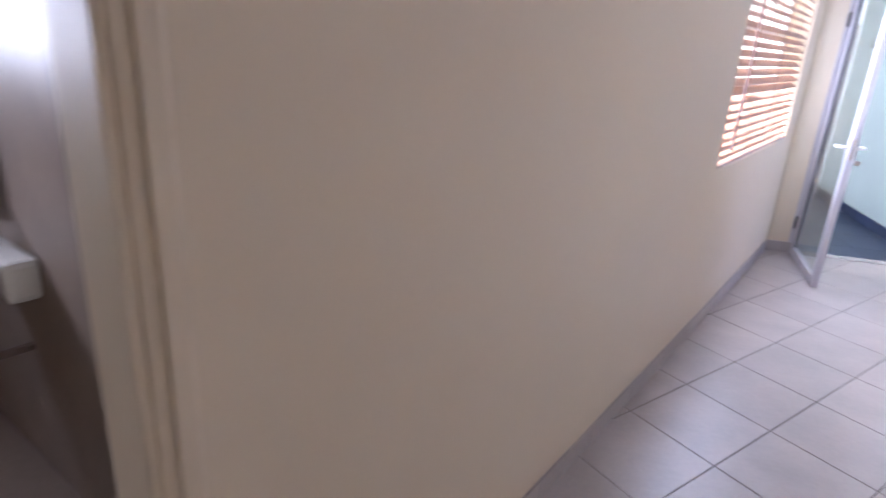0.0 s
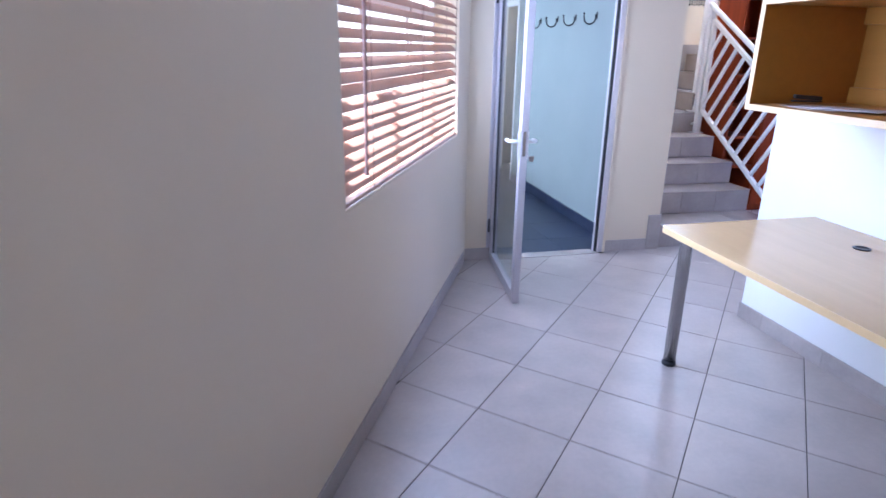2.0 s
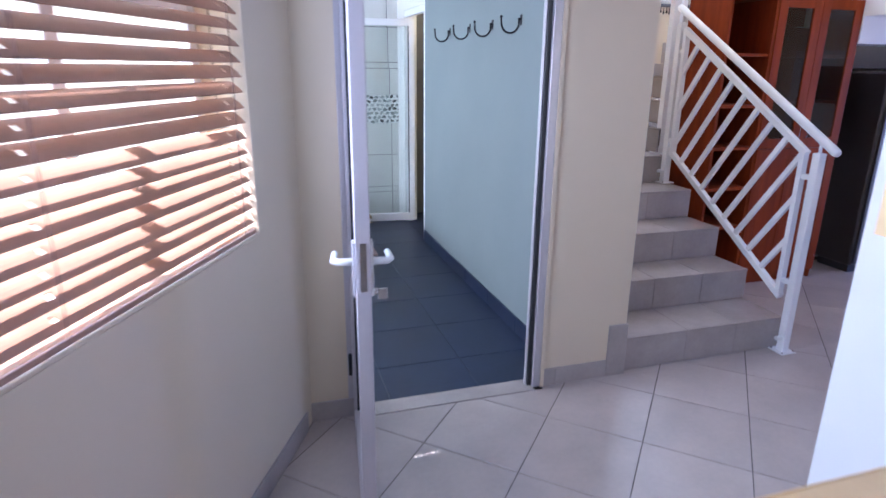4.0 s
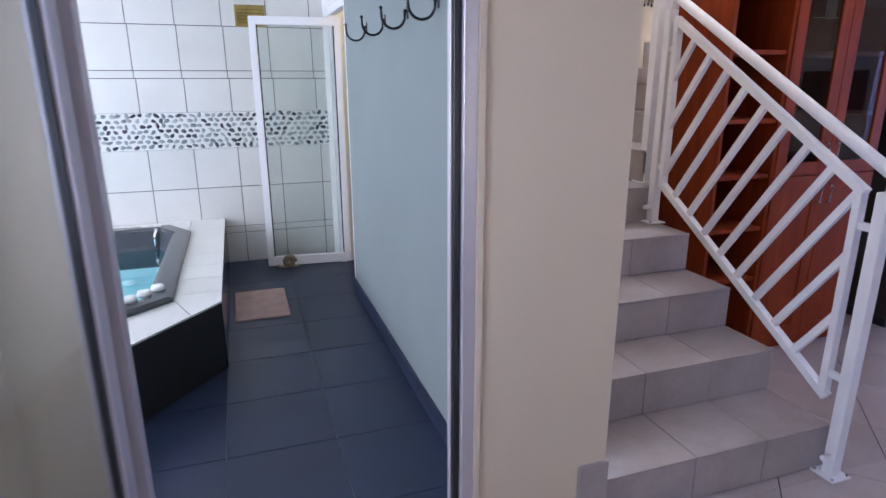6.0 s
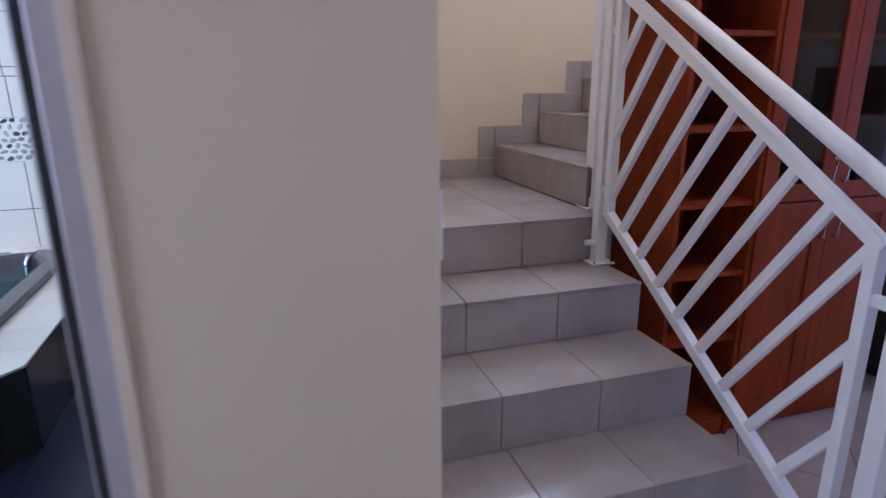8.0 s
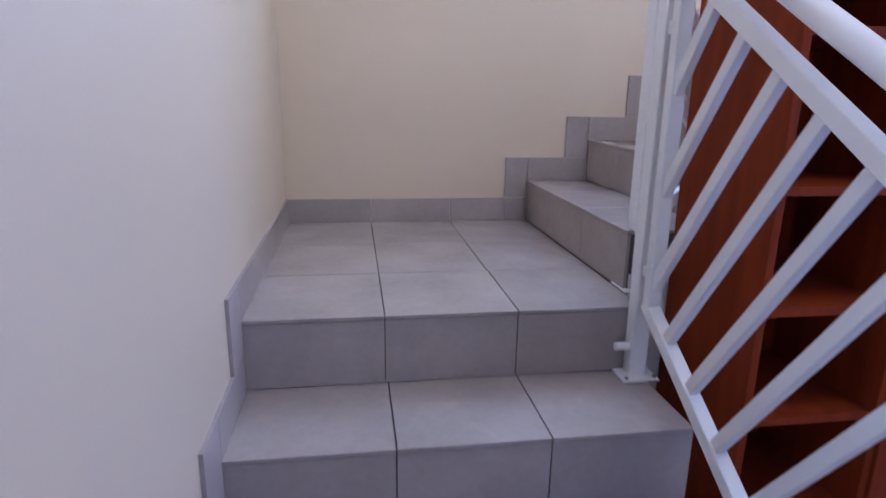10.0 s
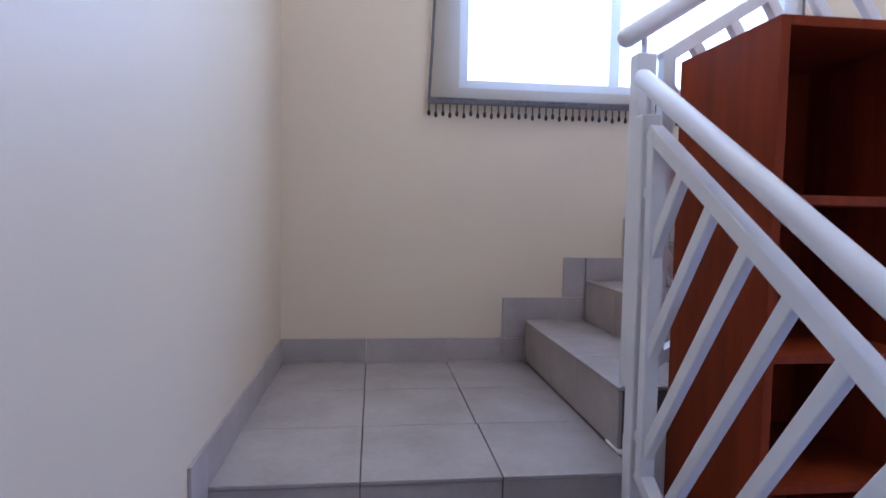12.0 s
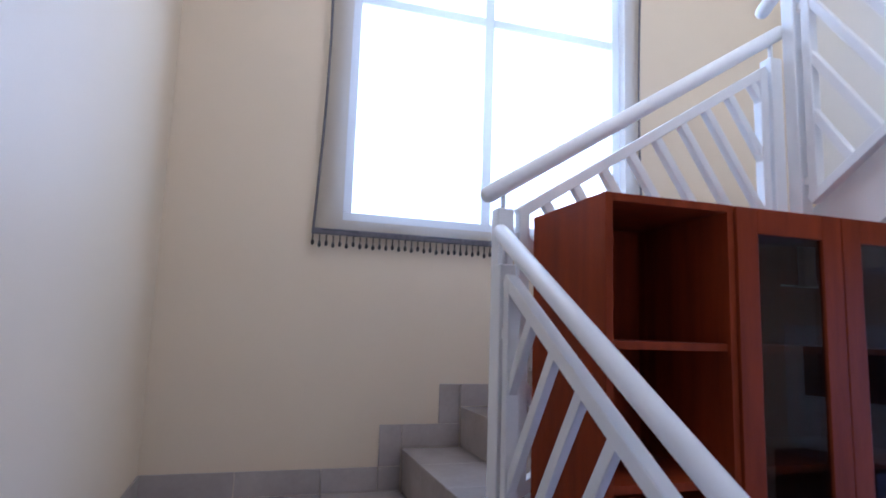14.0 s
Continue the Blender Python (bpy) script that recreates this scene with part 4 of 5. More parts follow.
def framed_leaf(name, hinge, free, height, stile, thick, mat, label, z0=0.012, bottom=0.06, glass=None, top=0.06):
    """A glazed leaf from its hinge to its free edge."""
    d = (free - hinge)
    w = d.length
    d.normalize()
    m = Matrix((d, Vector((-d.y, d.x, 0)), Vector((0, 0, 1)))).transposed().to_4x4()
    leaf = new(name)
    leaf.matrix_basis = Matrix.Translation(hinge) @ m
    bpy.context.view_layer.update()
    t = thick / 2
    part("stile", box(0, stile, -t, t, z0, height, 0.003), mat, leaf)
    part("stile", box(w - stile, w, -t, t, z0, height, 0.003), mat, leaf)
    part("bottom_rail", box(stile, w - stile, -t, t, z0, z0 + bottom, 0.003), mat, leaf)
    part("top_rail", box(stile, w - stile, -t, t, height - top, height, 0.003), mat, leaf)
    for a, b in ((stile, stile + 0.009), (w - stile - 0.009, w - stile)):
        part("gasket", box(a + 0.0003, b, -0.008, 0.008, z0 + bottom, height - top), M_BLACK, leaf, "black rubber gasket")
    g = part("glass_pane", box(stile + 0.005, w - stile - 0.005, -0.003, 0.003, z0 + bottom - 0.005, height - top + 0.005), glass or M_ROOM, leaf)
    g.visible_shadow = False
    return leaf, w


leaf, w = framed_leaf("glass_door", hinge, free, 2.04, 0.055, 0.042, M_ALUGREY, "", bottom=0.065)
tagged(leaf, "open aluminium-framed glass door with white lever handles", "door")
for sgn in (-1, 1):
    y = sgn * 0.021
    part("handle_plate", box(w - 0.046, w - 0.012, min(y, y + sgn * 0.008), max(y, y + sgn * 0.008), 0.90, 1.06, 0.003), M_KNOB if sgn > 0 else M_ALUGREY, leaf)
    pts = [(w - 0.029, y + sgn * 0.008, 1.0), (w - 0.029, y + sgn * 0.05, 1.0), (w - 0.045, y + sgn * 0.058, 1.0), (w - 0.12, y + sgn * 0.055, 0.998)]
    part("lever_handle", tube(pts, [0.011, 0.010, 0.010, 0.009], 10), M_KNOB, leaf, "white lever handle", True)
part("lock_cylinder", tube([(w - 0.029, 0.021, 0.91), (w - 0.029, 0.04, 0.91)], 0.010, 10), M_CHROME, leaf, "chrome lock cylinder", True)
part("key", box(w - 0.0325, w - 0.0255, 0.041, 0.068, 0.885, 0.918, 0.002), M_CHROME, leaf, "steel key in the lock")
part("edge_plate", box(w - 0.0002, w + 0.0016, -0.009, 0.009, 0.92, 1.06, 0.0005), M_STEEL, leaf, "steel lock edge plate")
for z in (0.22, 1.78):
    part("hinge", tube([(0.0, -0.03, z), (0.0, -0.03, z + 0.10)], 0.008, 8), M_IRON, leaf, "dark steel hinge", True)
tagged(part("threshold", box(DX0 + JW, DX1 - JW, FRONT - 0.03, FRONT + 0.078, -0.002, 0.003), M_STEP, door2, "grey tile threshold strip"))

# ---- spa room ----


def coat_hook(y):
    ob = thing("coat_hook", (SPA_X, y, 1.695), "black iron U-shaped coat hook screwed to a pale blue wall", "hook", "row of coat hooks")
    cx = SPA_X - 0.064
    pts = [(cx + 0.050 * math.cos(a), y, 1.745 + 0.050 * math.sin(a)) for a in [math.pi + math.pi * k / 14 for k in range(15)]]
    pts = [(cx - 0.052, y, 1.772)] + pts + [(cx + 0.050, y, 1.772)]
    wpart("bend", tube(pts, [0.004] + [0.0055] * 15 + [0.006], 8), M_IRON, ob, smooth=True)
    wpart("ball_tip", lathe([(0.001, -0.008), (0.006, -0.005), (0.008, 0), (0.006, 0.005), (0.001, 0.008)], (cx - 0.052, y, 1.775), 10), M_IRON, ob, smooth=True)
    wpart("back_plate", box(SPA_X - 0.004, SPA_X - 0.0003, y - 0.011, y + 0.011, 1.735, 1.79, 0.001), M_IRON, ob)
    wpart("stem", tube([(SPA_X - 0.004, y, 1.765), (SPA_X - 0.016, y, 1.765)], 0.006, 8), M_IRON, ob, smooth=True)


for y in (-0.45, -0.04, 0.36, 0.79):
    coat_hook(y)

# dark skirting of the spa
sk = tagged(new("baseboard_spa"), "dark slate tile skirting", "baseboard", kind="structure")
y = FRONT + 0.165
while y < 1.45:
    e = min(y + 0.45, 1.47)
    part("skirting_tile", box(SPA_X - 0.009, SPA_X, y + 0.001, e - 0.001, 0.001, 0.10, 0.001), M_DARK, sk)
    y = e

# platform round the hot tub
TZ = 0.385
OUT = [(-4.17, 0.045), (-1.57, 0.045), (-1.204, 0.49), (-1.204, SPA_Y + 0.011), (-4.17, SPA_Y + 0.011)]
TUB = [(-3.45, 0.30), (-1.77, 0.30), (-1.452, 0.565), (-1.452, 2.06), (-1.60, 2.30), (-3.45, 2.30)]
plat = tagged(new("tub_platform"), "tiled platform built round the hot tub", "platform", kind="structure")


def ring_prism(outer, inner, z0, z1):
    bm = bmesh.new()
    n = len(outer)
    rows = [[bm.verts.new((x, y, z)) for x, y in poly] for poly, z in ((outer, z0), (outer, z1), (inner, z1), (inner, z0))]
    for a, b in ((0, 1), (1, 2), (2, 3), (3, 0)):
        for k in range(n):
            bm.faces.new((rows[a][k], rows[a][(k + 1) % n], rows[b][(k + 1) % n], rows[b][k]))
    return bm


part("platform_core", ring_prism([(-4.17, 0.057), (-1.575, 0.057), (-1.216, 0.497), (-1.216, SPA_Y), (-1.30, SPA_Y + 0.011), (-4.17, SPA_Y + 0.011)], TUB, 0.0005, TZ - 0.009), M_WGROUT, plat)


def top_tiles(lo, hi, vertical):
    return [(lo + (hi - lo) * k / vertical, lo + (hi - lo) * (k + 1) / vertical) for k in range(vertical)]


for a, b in top_tiles(0.66, SPA_Y, 7):
    part("top_tile", box(-1.463, -1.205, a + 0.0015, b - 0.0015, TZ - 0.009, TZ, 0.0012), M_WTILE, plat)
part("top_tile", prism([(-1.465, 0.6575), (-1.205, 0.6575), (-1.205, 0.4915), (-1.34, 0.327)], TZ - 0.009, TZ), M_WTILE, plat)
part("top_tile", prism([(-1.468, 0.652), (-1.343, 0.325), (-1.57, 0.0505), (-1.70, 0.42)], TZ - 0.009, TZ), M_WTILE, plat)
part("top_tile", prism([(-1.703, 0.415), (-1.575, 0.0465), (-1.80, 0.0465), (-1.80, 0.328)], TZ - 0.009, TZ), M_WTILE, plat)
for k in range(7):
    a = -1.803 - 0.333 * k
    part("top_tile", box(a - 0.330, a, 0.0465, 0.328, TZ - 0.009, TZ, 0.0012), M_WTILE, plat)
for k in range(7):
    a = -1.621 - 0.333 * k
    part("top_tile", box(a - 0.330, a, 2.302, SPA_Y, TZ - 0.009, TZ, 0.0012), M_WTILE, plat)
part("top_tile", prism([(-1.466, 2.05), (-1.466, SPA_Y), (-1.618, SPA_Y), (-1.618, 2.302)], TZ - 0.009, TZ), M_WTILE, plat)
# dark tiled sides
for k in range(5):
    a = 0.497 + 0.405 * k
    part("side_tile", box(-1.215, -1.205, a + 0.0015, min(a + 0.402, SPA_Y), 0.001, TZ - 0.010, 0.001), M_DARKSIDE, plat)
for k in range(6):
    a = -1.62 - 0.405 * k
    part("side_tile", box(a - 0.402, a, 0.046, 0.056, 0.001, TZ - 0.010, 0.001), M_DARKSIDE, plat)
part("side_tile", box(-1.6185, -1.5715, 0.046, 0.056, 0.001, TZ - 0.010, 0.001), M_DARKSIDE, plat)
part("access_panel", beam((-1.566, 0.054, TZ / 2), (-1.213, 0.483, TZ / 2), 0.010, TZ - 0.02), M_PANEL, plat, "matt black access panel")

tub = thing("hot_tub", (-2.45, 1.36, 0), "graphite acrylic hot tub full of pale blue water", "hot tub")


def inset(poly, d):
    n = len(poly)
    out = []
    for k in range(n):
        p0, p1, p2 = (Vector(poly[(k - 1) % n]), Vector(poly[k]), Vector(poly[(k + 1) % n]))
        a, b = (p1 - p0).normalized(), (p2 - p1).normalized()
        na, nb = Vector((-a.y, a.x)), Vector((-b.y, b.x))
        v = (na + nb)
        v = v / max(v.dot(na), 0.2)
        out.append(tuple(p1 + v * d))
    return out


def loft(loops):
    bm = bmesh.new()
    rows = [[bm.verts.new((x, y, z)) for x, y in poly] for poly, z in loops]
    n = len(rows[0])
    for r0, r1 in zip(rows, rows[1:]):
        for k in range(n):
            bm.faces.new((r0[k], r0[(k + 1) % n], r1[(k + 1) % n], r1[k]))
    return bm, rows


bm, rows = loft([(inset(TUB, -0.012), TZ + 0.0005), (inset(TUB, -0.012), TZ + 0.018), (inset(TUB, 0.006), TZ + 0.030), (inset(TUB, 0.09), TZ + 0.030), (inset(TUB, 0.115), TZ + 0.015), (inset(TUB, 0.135), TZ - 0.10), (inset(TUB, 0.150), TZ - 0.155), (inset(TUB, 0.18), TZ - 0.25)])
wpart("rim", bm, M_TUB, tub, "graphite acrylic rim")
bm, rows = loft([(inset(TUB, 0.18), TZ - 0.2502), (inset(TUB, 0.215), TZ - 0.30), (inset(TUB, 0.55), TZ - 0.33), (inset(TUB, 0.62), 0.004), (inset(TUB, 0.66), 0.003)])
bm.faces.new(rows[-1])
wpart("shell", bm, M_SHELL, tub, "shell coloured pale aqua for the water's tint and sky reflection")
bm = bmesh.new()
water_poly = [bm.verts.new((x, y, TZ - 0.125)) for x, y in inset(TUB, 0.141)]
bm.faces.new(water_poly)
water = wpart("water", bm, M_WATER, tub, "still pale blue water")
water.visible_shadow = False
for x in (-2.23, -1.89, -2.57):
    wpart("jet", tube([(x, 1.975, TZ - 0.3275), (x, 1.975, TZ - 0.30)], [0.055, 0.040], 16), M_KNOB, tub, "white water jet", True)
for x, y in ((-1.70, 0.487), (-1.64, 0.555), (-1.58, 0.625), (-1.523, 0.70)):
    wpart("air_knob", lathe([(0.036, 0.0), (0.036, 0.010), (0.030, 0.024), (0.022, 0.026), (0.001, 0.026)], (x, y, TZ + 0.0302), 20), M_KNOB, tub, "white air control knob", True)
wpart("control_panel", box(-1.80, -1.66, 2.23, 2.285, TZ + 0.0302, TZ + 0.036, 0.002), M_CHROME, tub, "chrome control strip")
wpart("spout", tube([(-1.705, 2.155, TZ - 0.105), (-1.70, 2.16, TZ - 0.02), (-1.69, 2.19, TZ + 0.028)], [0.010, 0.012, 0.014], 10), M_CHROME, tub, "chrome water spout", True)

flo = thing("chlorine_float", (-1.88, 1.24, TZ - 0.125), "bright blue plastic chlorine float on the water", "float")
wpart("body", lathe([(0.025, -0.03), (0.058, -0.012), (0.066, 0.002), (0.058, 0.014), (0.035, 0.024), (0.018, 0.034), (0.001, 0.036)], (-1.88, 1.24, TZ - 0.125), 24), M_BLUE, flo, smooth=True)

matt = thing("bath_mat", (-0.99, 1.41, 0), "dusty pink bath mat lying on dark tiles", "mat")
bm = box(-1.166, -0.822, 1.13, 1.69, 0.0008, 0.014, 0.006)
wpart("mat_body", bm, M_MAT, matt)

# garden door standing open in front of the back wall
gd, w2 = framed_leaf("garden_door", Vector((-0.228, 2.205, 0)), Vector((-0.897, 2.278, 0)), 1.945, 0.052, 0.04, M_ALU, "", z0=0.015, bottom=0.075, glass=M_ROOM)
tagged(gd, "open white aluminium glass door before a tiled wall", "door")
for z in (0.22, 1.72):
    part("hinge", tube([(-0.006, -0.02, z), (-0.006, -0.02, z + 0.09)], 0.010, 8), M_ALU, gd, "white hinge", True)
door3 = tagged(new("door_3"), "white aluminium frame of the garden door", "door frame", kind="structure")
part("jamb", box(SPA_X + 0.005, SPA_X + 0.06, 1.472, 1.53, 0, 2.015, 0.003), M_ALU, door3)
part("jamb", box(SPA_X + 0.02, SPA_X + 0.085, 2.215, 2.239, 0, 2.015, 0.003), M_ALU, door3)
part("head", box(SPA_X + 0.005, SPA_X + 0.06, 1.532, 2.213, 1.96, 2.015, 0.003), M_ALU, door3)
gw = structure("garden_wall", box(0.15, 0.30, 1.45, 5.0, -0.15, 2.5), M_EXT, "yellow plastered garden wall outside")

# brass air grille
vent = thing("air_grille", (-0.86, SPA_Y, 1.96), "aged brass air grille set in white tiles", "vent")
vx0, vx1, vz0, vz1 = -0.985, -0.765, 1.885, 2.045
for a, b, c, d in ((vx0, vx1, vz0, vz0 + 0.022), (vx0, vx1, vz1 - 0.022, vz1), (vx0, vx0 + 0.022, vz0 + 0.022, vz1 - 0.022), (vx1 - 0.022, vx1, vz0 + 0.022, vz1 - 0.022)):
    wpart("frame", box(a, b, SPA_Y - 0.012, SPA_Y - 0.0008, c, d, 0.002), M_BRASS, vent)
wpart("backing", box(vx0 + 0.022, vx1 - 0.022, SPA_Y - 0.004, SPA_Y - 0.001, vz0 + 0.022, vz1 - 0.022), M_BRASS, vent)
for k in range(5):
    zc = vz0 + 0.034 + k * 0.023
    wpart("slat", box(-(vx1 - vx0) / 2 + 0.023, (vx1 - vx0) / 2 - 0.023, -0.009, 0.0, -0.0015, 0.0015, m=pose((vx0 + vx1) / 2, SPA_Y - 0.0045, zc, 35)), M_BRASS, vent)

# snail doorstop
sn = thing("snail_doorstop", (-0.74, 2.215, 0), "small brown and cream snail-shaped doorstop on the floor", "doorstop")
pts, rad = [], []
for k in range(64):
    a = k / 63 * math.tau * 2.6
    r = 0.040 * (1 - k / 63) ** 0.8 + 0.002
    pts.append((-0.735 + r * math.cos(a), 2.215 - 0.012 * k / 63, 0.052 + r * math.sin(a)))
    rad.append(0.021 * (1 - k / 63) + 0.004)
wpart("shell", tube(pts, rad, 10), M_SNAIL, sn, "brown striped spiral shell", True)
wpart("body", tube([(-0.66, 2.215, 0.010), (-0.70, 2.215, 0.012), (-0.78, 2.215, 0.014), (-0.815, 2.215, 0.020), (-0.828, 2.215, 0.032)], [0.004, 0.010, 0.013, 0.012, 0.007], 10), M_CERAMIC, sn, smooth=True)

# ---- stair window with its sheer blind ----
w2o = tagged(new("window_2"), "tall white aluminium stair window", "window", kind="structure")
FY0, FY1 = BACK + 0.05, BACK + 0.09
bm = bmesh.new()
f = 0.045
for a, b, c, d in ((WX0, WX1, WZ0, WZ0 + f), (WX0, WX1, WZ1 - f, WZ1), (WX0, WX0 + f, WZ0 + f, WZ1 - f), (WX1 - f, WX1, WZ0 + f, WZ1 - f)):
    box(a, b, FY0, FY1, c, d, 0.003, bm)
part("window_frame", bm, M_ALU, w2o)
part("mullion", box(1.415, 1.462, FY0 + 0.002, FY1 - 0.002, WZ0 + f, WZ1 - f, 0.003), M_ALU, w2o)
for a, b in ((WX0 + f, 1.4145), (1.4625, WX1 - f)):
    part("transom", box(a, b, FY0 + 0.002, FY1 - 0.002, 3.18, 3.225, 0.003), M_ALU, w2o)
for a, b in ((WX0 + f, 1.415), (1.462, WX1 - f)):
    for c, d in ((WZ0 + f, 3.18), (3.225, WZ1 - f)):
        g = part("glass_pane", box(a, b, FY0 + 0.018, FY0 + 0.022, c, d), M_ROOM, w2o)
        g.visible_shadow = False

rb = thing("sheer_blind", (1.45, BACK - 0.03, 2.06), "sheer grey-brown window blind edged with dark beads", "blind")
bm = bmesh.new()
NX, NZ = 40, 40
grid = []
for i in range(NX + 1):
    col = []
    for j in range(NZ + 1):
        v = j / NZ
        x = 0.602 + (2.29 - 0.602) * i / NX
        zz = 2.045 + (4.25 - 2.045) * v
        edge_in = 0.028 * math.sin(math.pi * min(v / 0.8, 1)) * (1 - i / NX) - 0.02 * math.sin(math.pi * min(v / 0.7, 1)) * (i / NX)
        y = BACK - 0.022 - 0.012 * math.sin(i * 0.55) * (1 - v) - 0.012 * (1 - v)
        col.append(bm.verts.new((x + edge_in, y, zz)))
    grid.append(col)
for i in range(NX):
    for j in range(NZ):
        bm.faces.new((grid[i][j], grid[i + 1][j], grid[i + 1][j + 1], grid[i][j + 1]))
fab = wpart("fabric", bm, M_SHEER, rb, "sheer grey-brown fabric", True)
fab.visible_shadow = False
for xs in (0, NX):
    sgn = 1 if xs == 0 else -1
    pts = []
    for j in range(0, 41, 4):
        v = j / NZ
        x = 0.602 + (2.29 - 0.602) * xs / NX + (0.028 * math.sin(math.pi * min(v / 0.8, 1)) if xs == 0 else -0.02 * math.sin(math.pi * min(v / 0.7, 1)))
        pts.append((x + sgn * 0.004, BACK - 0.030, 2.045 + 2.205 * v))
    wpart("hem", tube(pts, 0.006, 6), M_BRAID, rb, "dark stitched hem")
wpart("braid", box(0.600, 2.292, BACK - 0.040, BACK - 0.026, 2.028, 2.056, 0.004), M_BRAID, rb, "dark braid with small beads")
drop = bmesh.new()
rng = random.Random(5)
count = 58
for k in range(count):
    x = 0.606 + (2.286 - 0.606) * k / (count - 1)
    ln = 0.022 + (0.006 if k % 2 else 0.0) + rng.uniform(-0.002, 0.002)
    y = BACK - 0.034
    tube([(x, y, 2.030), (x, y, 2.030 - ln)], 0.0016, 5, drop)
    for c, r in ((0.35, 0.0045), (0.75, 0.0045)):
        z0 = 2.030 - ln * c
        lathe([(0.0008, -r), (r * 0.8, -r * 0.6), (r, 0), (r * 0.8, r * 0.6), (0.0008, r)], (x, y, z0), 6, drop)
    z0 = 2.030 - ln
    lathe([(0.001, -0.030), (0.0062, -0.026), (0.0078, -0.019), (0.0058, -0.010), (0.0016, 0.0)], (x, y, z0), 8, drop)
fr = wpart("bead_fringe", drop, M_BEAD, rb, "dark glass bead fringe", True)
fr["kind"] = "stuff"
wpart("head_batten", box(0.60, 2.29, BACK - 0.034, BACK - 0.001, 4.23, 4.27, 0.003), M_ALU, rb)

# ---- wash room ----
bc = on_wall(5.115, -1.34, 0)
bs = thing("wash_basin", (bc.x, bc.y, 0.70), "white porcelain wash basin with chrome taps on a tiled wall", "basin")
wpart("bowl", lathe([(0.08, 0.72), (0.15, 0.745), (0.205, 0.80), (0.235, 0.850), (0.232, 0.862), (0.212, 0.86), (0.18, 0.81), (0.10, 0.765), (0.02, 0.76)], (bc.x, bc.y, 0), 32), M_PORCELAIN, bs, smooth=True)
wpart("back_ledge", wall_box(4.8605, 4.955, -1.54, -1.14, 0.74, 0.868, bevel=0.02), M_PORCELAIN, bs)
tb = on_wall(4.91, -1.34, 0.866)
wpart("tap", tube([tb, tb + Vector((0, 0, 0.08)), tb - WD * 0.05 + Vector((0, 0, 0.10)), tb - WD * 0.11 + Vector((0, 0, 0.08))], [0.018, 0.014, 0.011, 0.011], 12), M_CHROME, bs, "chrome tap", True)
wpart("tap_handle", tube([tb + WN * -0.035 + Vector((0, 0, 0.098)), tb + WN * 0.035 + Vector((0, 0, 0.098))], 0.007, 8), M_CHROME, bs, "chrome tap handle", True)
wpart("waste_pipe", tube([bc + Vector((0, 0, 0.72)), bc + Vector((0, 0, 0.52))], 0.016, 12), M_CHROME, bs, "chrome waste pipe", True)
wpart("bottle_trap", lathe([(0.020, 0.42), (0.034, 0.43), (0.034, 0.53), (0.028, 0.54), (0.018, 0.545)], (bc.x, bc.y, 0), 20), M_CHROME, bs, "chrome bottle trap", True)
wpart("trap_arm", tube([bc + Vector((0, 0, 0.51)), on_wall(4.8605, -1.34, 0.51)], 0.014, 12), M_CHROME, bs, "chrome trap arm", True)
tw = thing("hand_towel", on_wall(4.90, -1.55, 1.05), "black hand towel hanging on a rail", "towel")
wpart("cloth", wall_box(4.885, 4.905, -1.72, -1.37, 0.96, 1.50, bevel=0.008), M_TOWEL, tw)
wpart("rail", tube([on_wall(4.895, -1.76, 1.495), on_wall(4.895, -1.33, 1.495)], 0.008, 8), M_CHROME, tw, smooth=True)
for d in (-1.75, -1.34):
    wpart("rail_bracket", tube([on_wall(4.8605, d, 1.495), on_wall(4.895, d, 1.495)], 0.006, 8), M_CHROME, tw, smooth=True)

# ---- wall tiles of the spa, pebble band ----
spa_wall = bpy.data.objects["wall_spa_back"]
ROWS_Z = [(0.003, 0.252, 0.12), (0.257, 0.308, 0.12), (0.313, 0.642, 0.12), (0.648, 0.962, 0.12), (1.247, 1.499, 0.105), (1.505, 1.556, 0.095), (1.562, 1.885, 0.093), (1.891, 2.214, 0.085), (2.22, 2.54, 0.08)]
meshes = {}
for z0, z1, sh in ROWS_Z:
    x = -4.5 + sh
    while x < SPA_X + 0.12:
        xa, xb = max(x, -4.17), min(x + 0.327, SPA_X + 0.12)
        if xb - xa > 0.02:
            key = (round(xb - xa, 4), round(z1 - z0, 4))
            if key not in meshes:
                meshes[key] = mesh_of("tile", box(0, key[0], -0.006, 0.0, 0, key[1], 0.0012), M_WTILE)
            ob = new("tile", meshes[key])
            ob.parent = spa_wall
            ob.location = (xa, SPA_Y + 0.0115, z0)
        x += 0.333
band = tagged(new("pebble_mosaic", mesh_of("pebble_mosaic", box(-4.17, SPA_X + 0.12, SPA_Y + 0.0005, SPA_Y + 0.0115, 0.964, 1.245), M_MORTAR)), "band of grey and black pebbles in white mortar", "mosaic", kind="structure")
peb = bmesh.new()
rng = random.Random(11)
px, pz = 0.052, 0.0398
nx = int((4.17 + SPA_X + 0.12) / px)
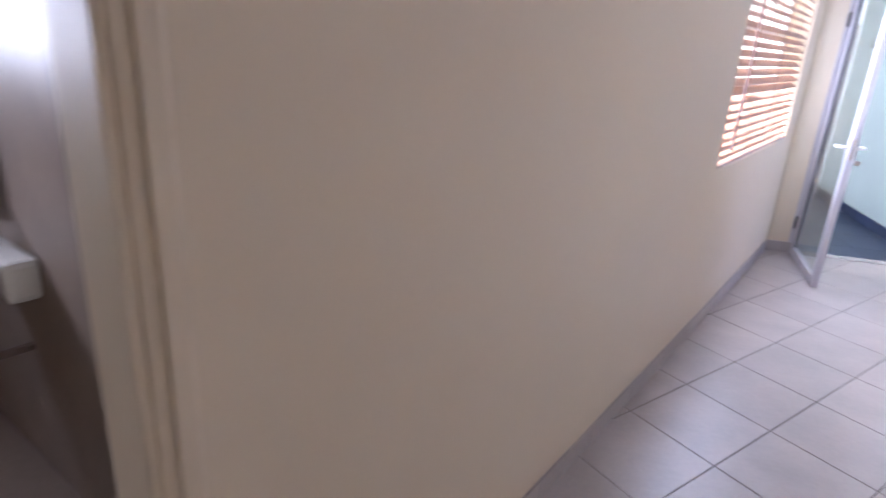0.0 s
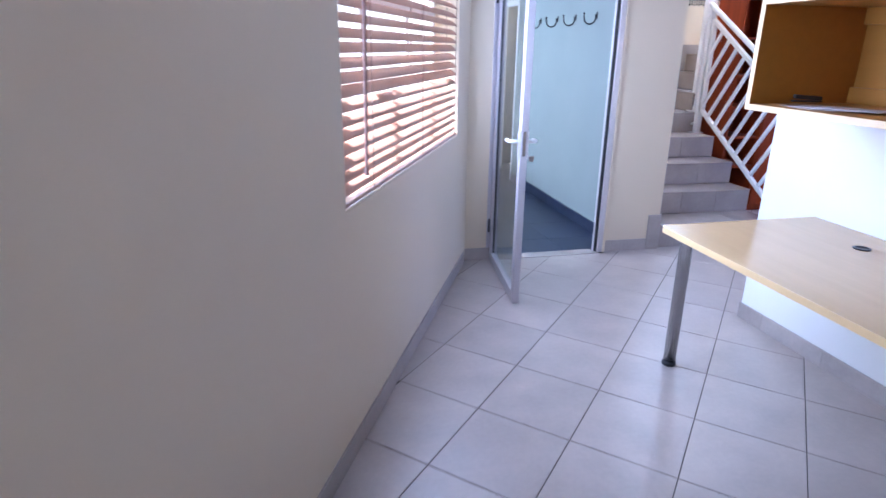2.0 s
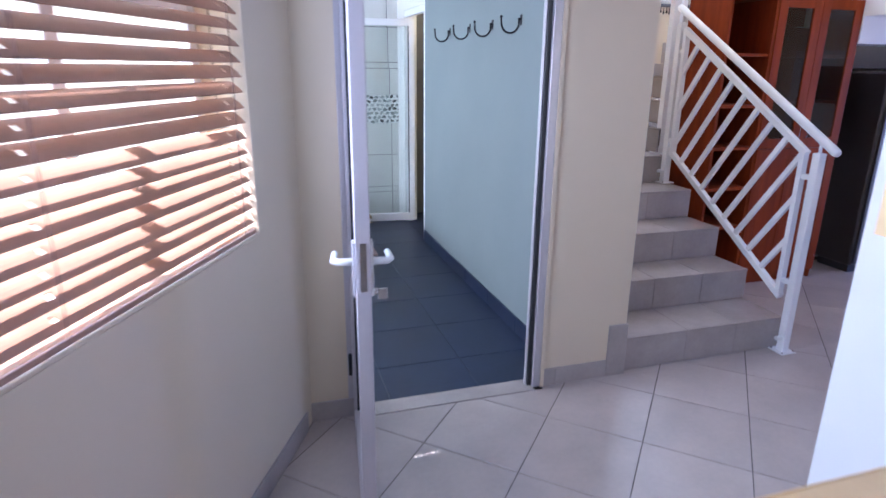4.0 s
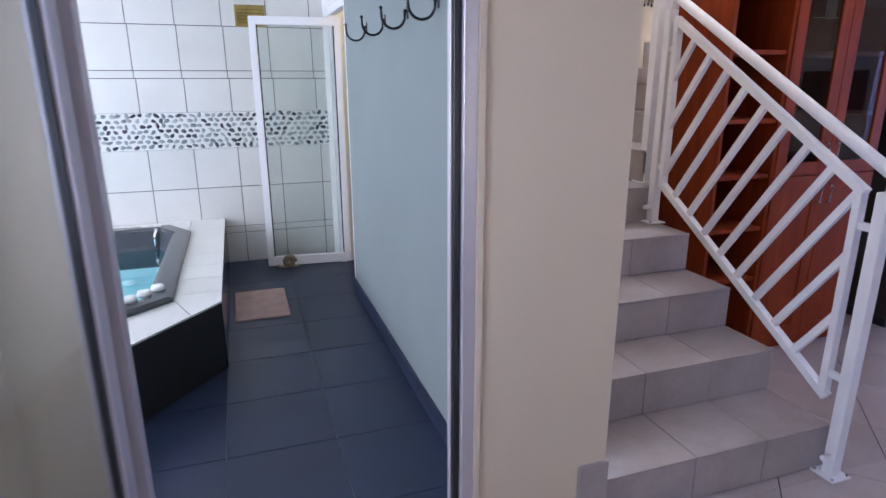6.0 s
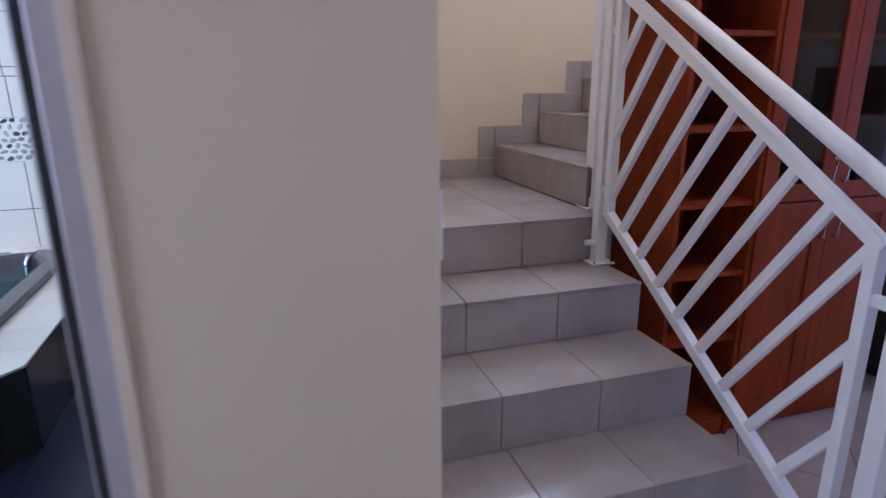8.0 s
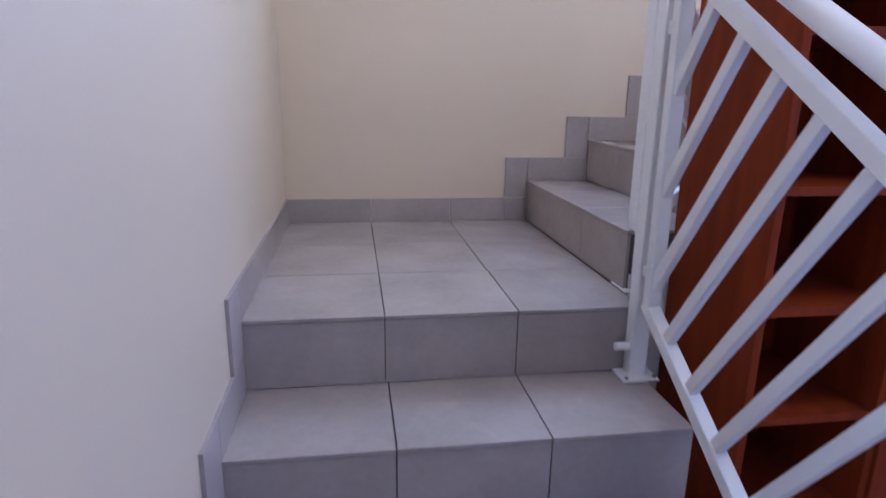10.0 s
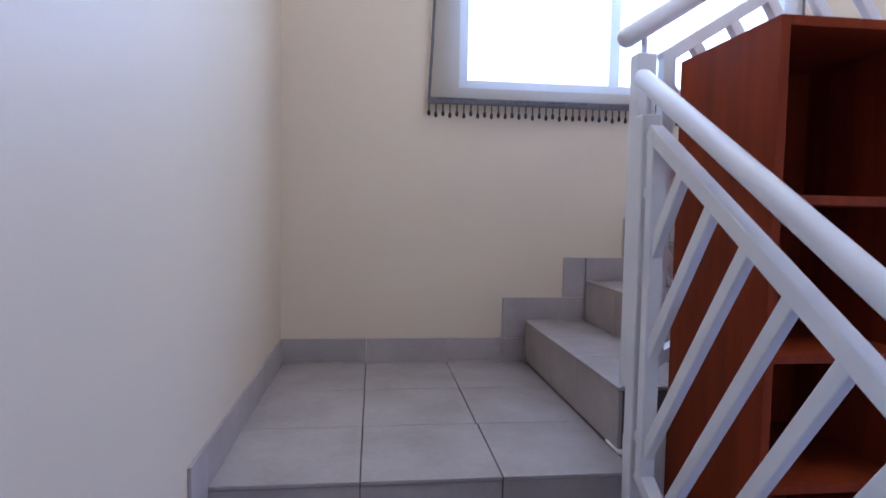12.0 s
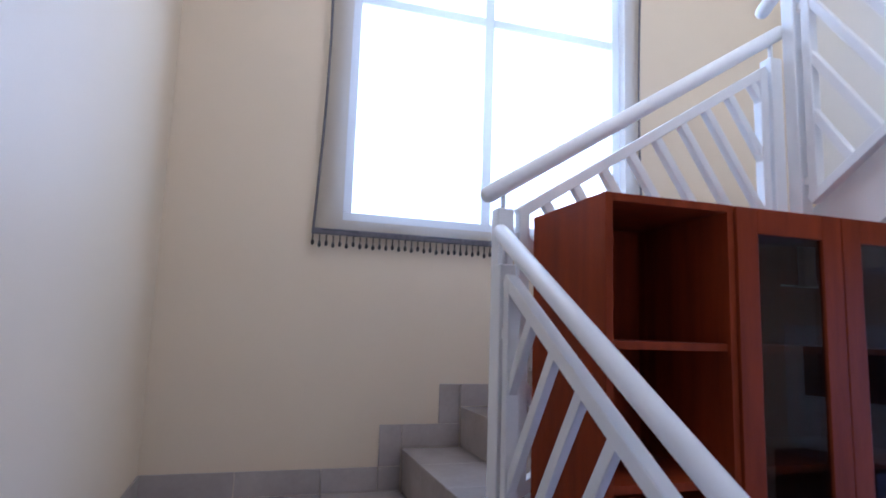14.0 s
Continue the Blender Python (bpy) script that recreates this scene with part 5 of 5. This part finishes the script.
for j in range(7):
    for i in range(int(2.9 / px)):
        cx = SPA_X + 0.10 - (i + (0.5 if j % 2 else 0) + rng.uniform(-0.16, 0.16)) * px
        cz = 0.966 + (j + 0.5 + rng.uniform(-0.14, 0.14)) * pz
        a = rng.uniform(0.018, 0.026)
        b = rng.uniform(0.0115, 0.0160)
        th = rng.uniform(-1.5, 1.5) if rng.random() < 0.5 else rng.uniform(-0.5, 0.5)
        if cx < -3.0:
            continue
        loops = []
        for rr, d in ((1.0, 0.0), (0.85, 0.004), (0.45, 0.006)):
            lp = []
            for k in range(8):
                t = k * math.tau / 8
                wob = 1 + 0.24 * math.sin(2 * t + i) * math.cos(t * 3 + j)
                u, v = a * rr * wob * math.cos(t), b * rr * wob * math.sin(t)
                lp.append(peb.verts.new((cx + u * math.cos(th) - v * math.sin(th), SPA_Y + 0.0005 - d, cz + u * math.sin(th) + v * math.cos(th))))
            loops.append(lp)
        for l0, l1 in zip(loops, loops[1:]):
            for k in range(8):
                peb.faces.new((l0[k], l0[(k + 1) % 8], l1[(k + 1) % 8], l1[k]))
        peb.faces.new(loops[-1])
me = bpy.data.meshes.new("pebbles")
peb.normal_update()
bmesh.ops.recalc_face_normals(peb, faces=peb.faces)
peb.to_mesh(me)
peb.free()
me.materials.append(M_PEBBLE)
for p in me.polygons:
    p.use_smooth = True
pebbles = new("pebbles", me)
pebbles.parent = band
pebbles["kind"] = "stuff"

# dark spa floor tiles
for i in range(9):
    for j in range(9):
        x0, y0 = -1.208 - 0.45 * 6 + 0.45 * i, 0.102 - 0.45 * 3 + 0.45 * j
        poly = clip([(x0, y0), (x0 + 0.4465, y0), (x0 + 0.4465, y0 + 0.4465), (x0, y0 + 0.4465)], [(1, 0, -0.05), (0, -1, -(FRONT + 0.08)), (0, 1, SPA_Y + 0.01), (-1, 0, 4.17)])
        if poly and area(poly) > 0.002:
            part("tile", prism(poly, -0.0015, 0.0025), M_DARK, spa_floor)

# diagonal floor tiles of the passage and lounge
GAP = 0.0042
ORG = Vector((-1.131, -2.094))
U, V = Vector((0.2875, 0.3225)), Vector((0.303, -0.2905))
GU, GV = GAP / 2 / U.length, GAP / 2 / V.length
n = Vector((-WN.x, -WN.y))
west = (n.x, n.y, n.x * W1.x + n.y * W1.y - 0.002)
cells = []
for i in range(-26, 26):
    for j in range(-26, 26):
        o = ORG + U * i + V * j
        sq = [tuple(o + U * p + V * q) for p, q in ((GU, GV), (1 - GU, GV), (1 - GU, 1 - GV), (GU, 1 - GV))]
        for planes in ([west, (0, 1, FRONT - 0.031), (0, -1, 7.2), (1, 0, 5.6)], [(-1, 0, -SX), (0, -1, -(FRONT - 0.031)), (0, 1, 0.05), (1, 0, 5.6)], [(-1, 0, 0.46), (1, 0, SX), (0, -1, -(FRONT - 0.031)), (0, 1, NOSE[0] + 0.01)], [west, (1, 0, DX0), (0, -1, -(FRONT - 0.031)), (0, 1, FRONT)]):
            poly = clip(sq, planes)
            if poly and area(poly) > 0.0006:
                c = sum((Vector(p) for p in poly), Vector((0, 0))) / len(poly)
                cells.append(((c - Vector((-0.9, -2.8))).length, poly))
cells.sort(key=lambda c: c[0])
for k, (d, poly) in enumerate(cells[:295]):
    part("tile", prism(poly, -0.008, 0.0, bevel=0.0012), M_FLOOR, floor)
rest = bmesh.new()
for d, poly in cells[295:]:
    prism(poly, -0.008, 0.0, rest)
far = part("far_tiles", rest, M_FLOOR, floor)
far["kind"] = "stuff"
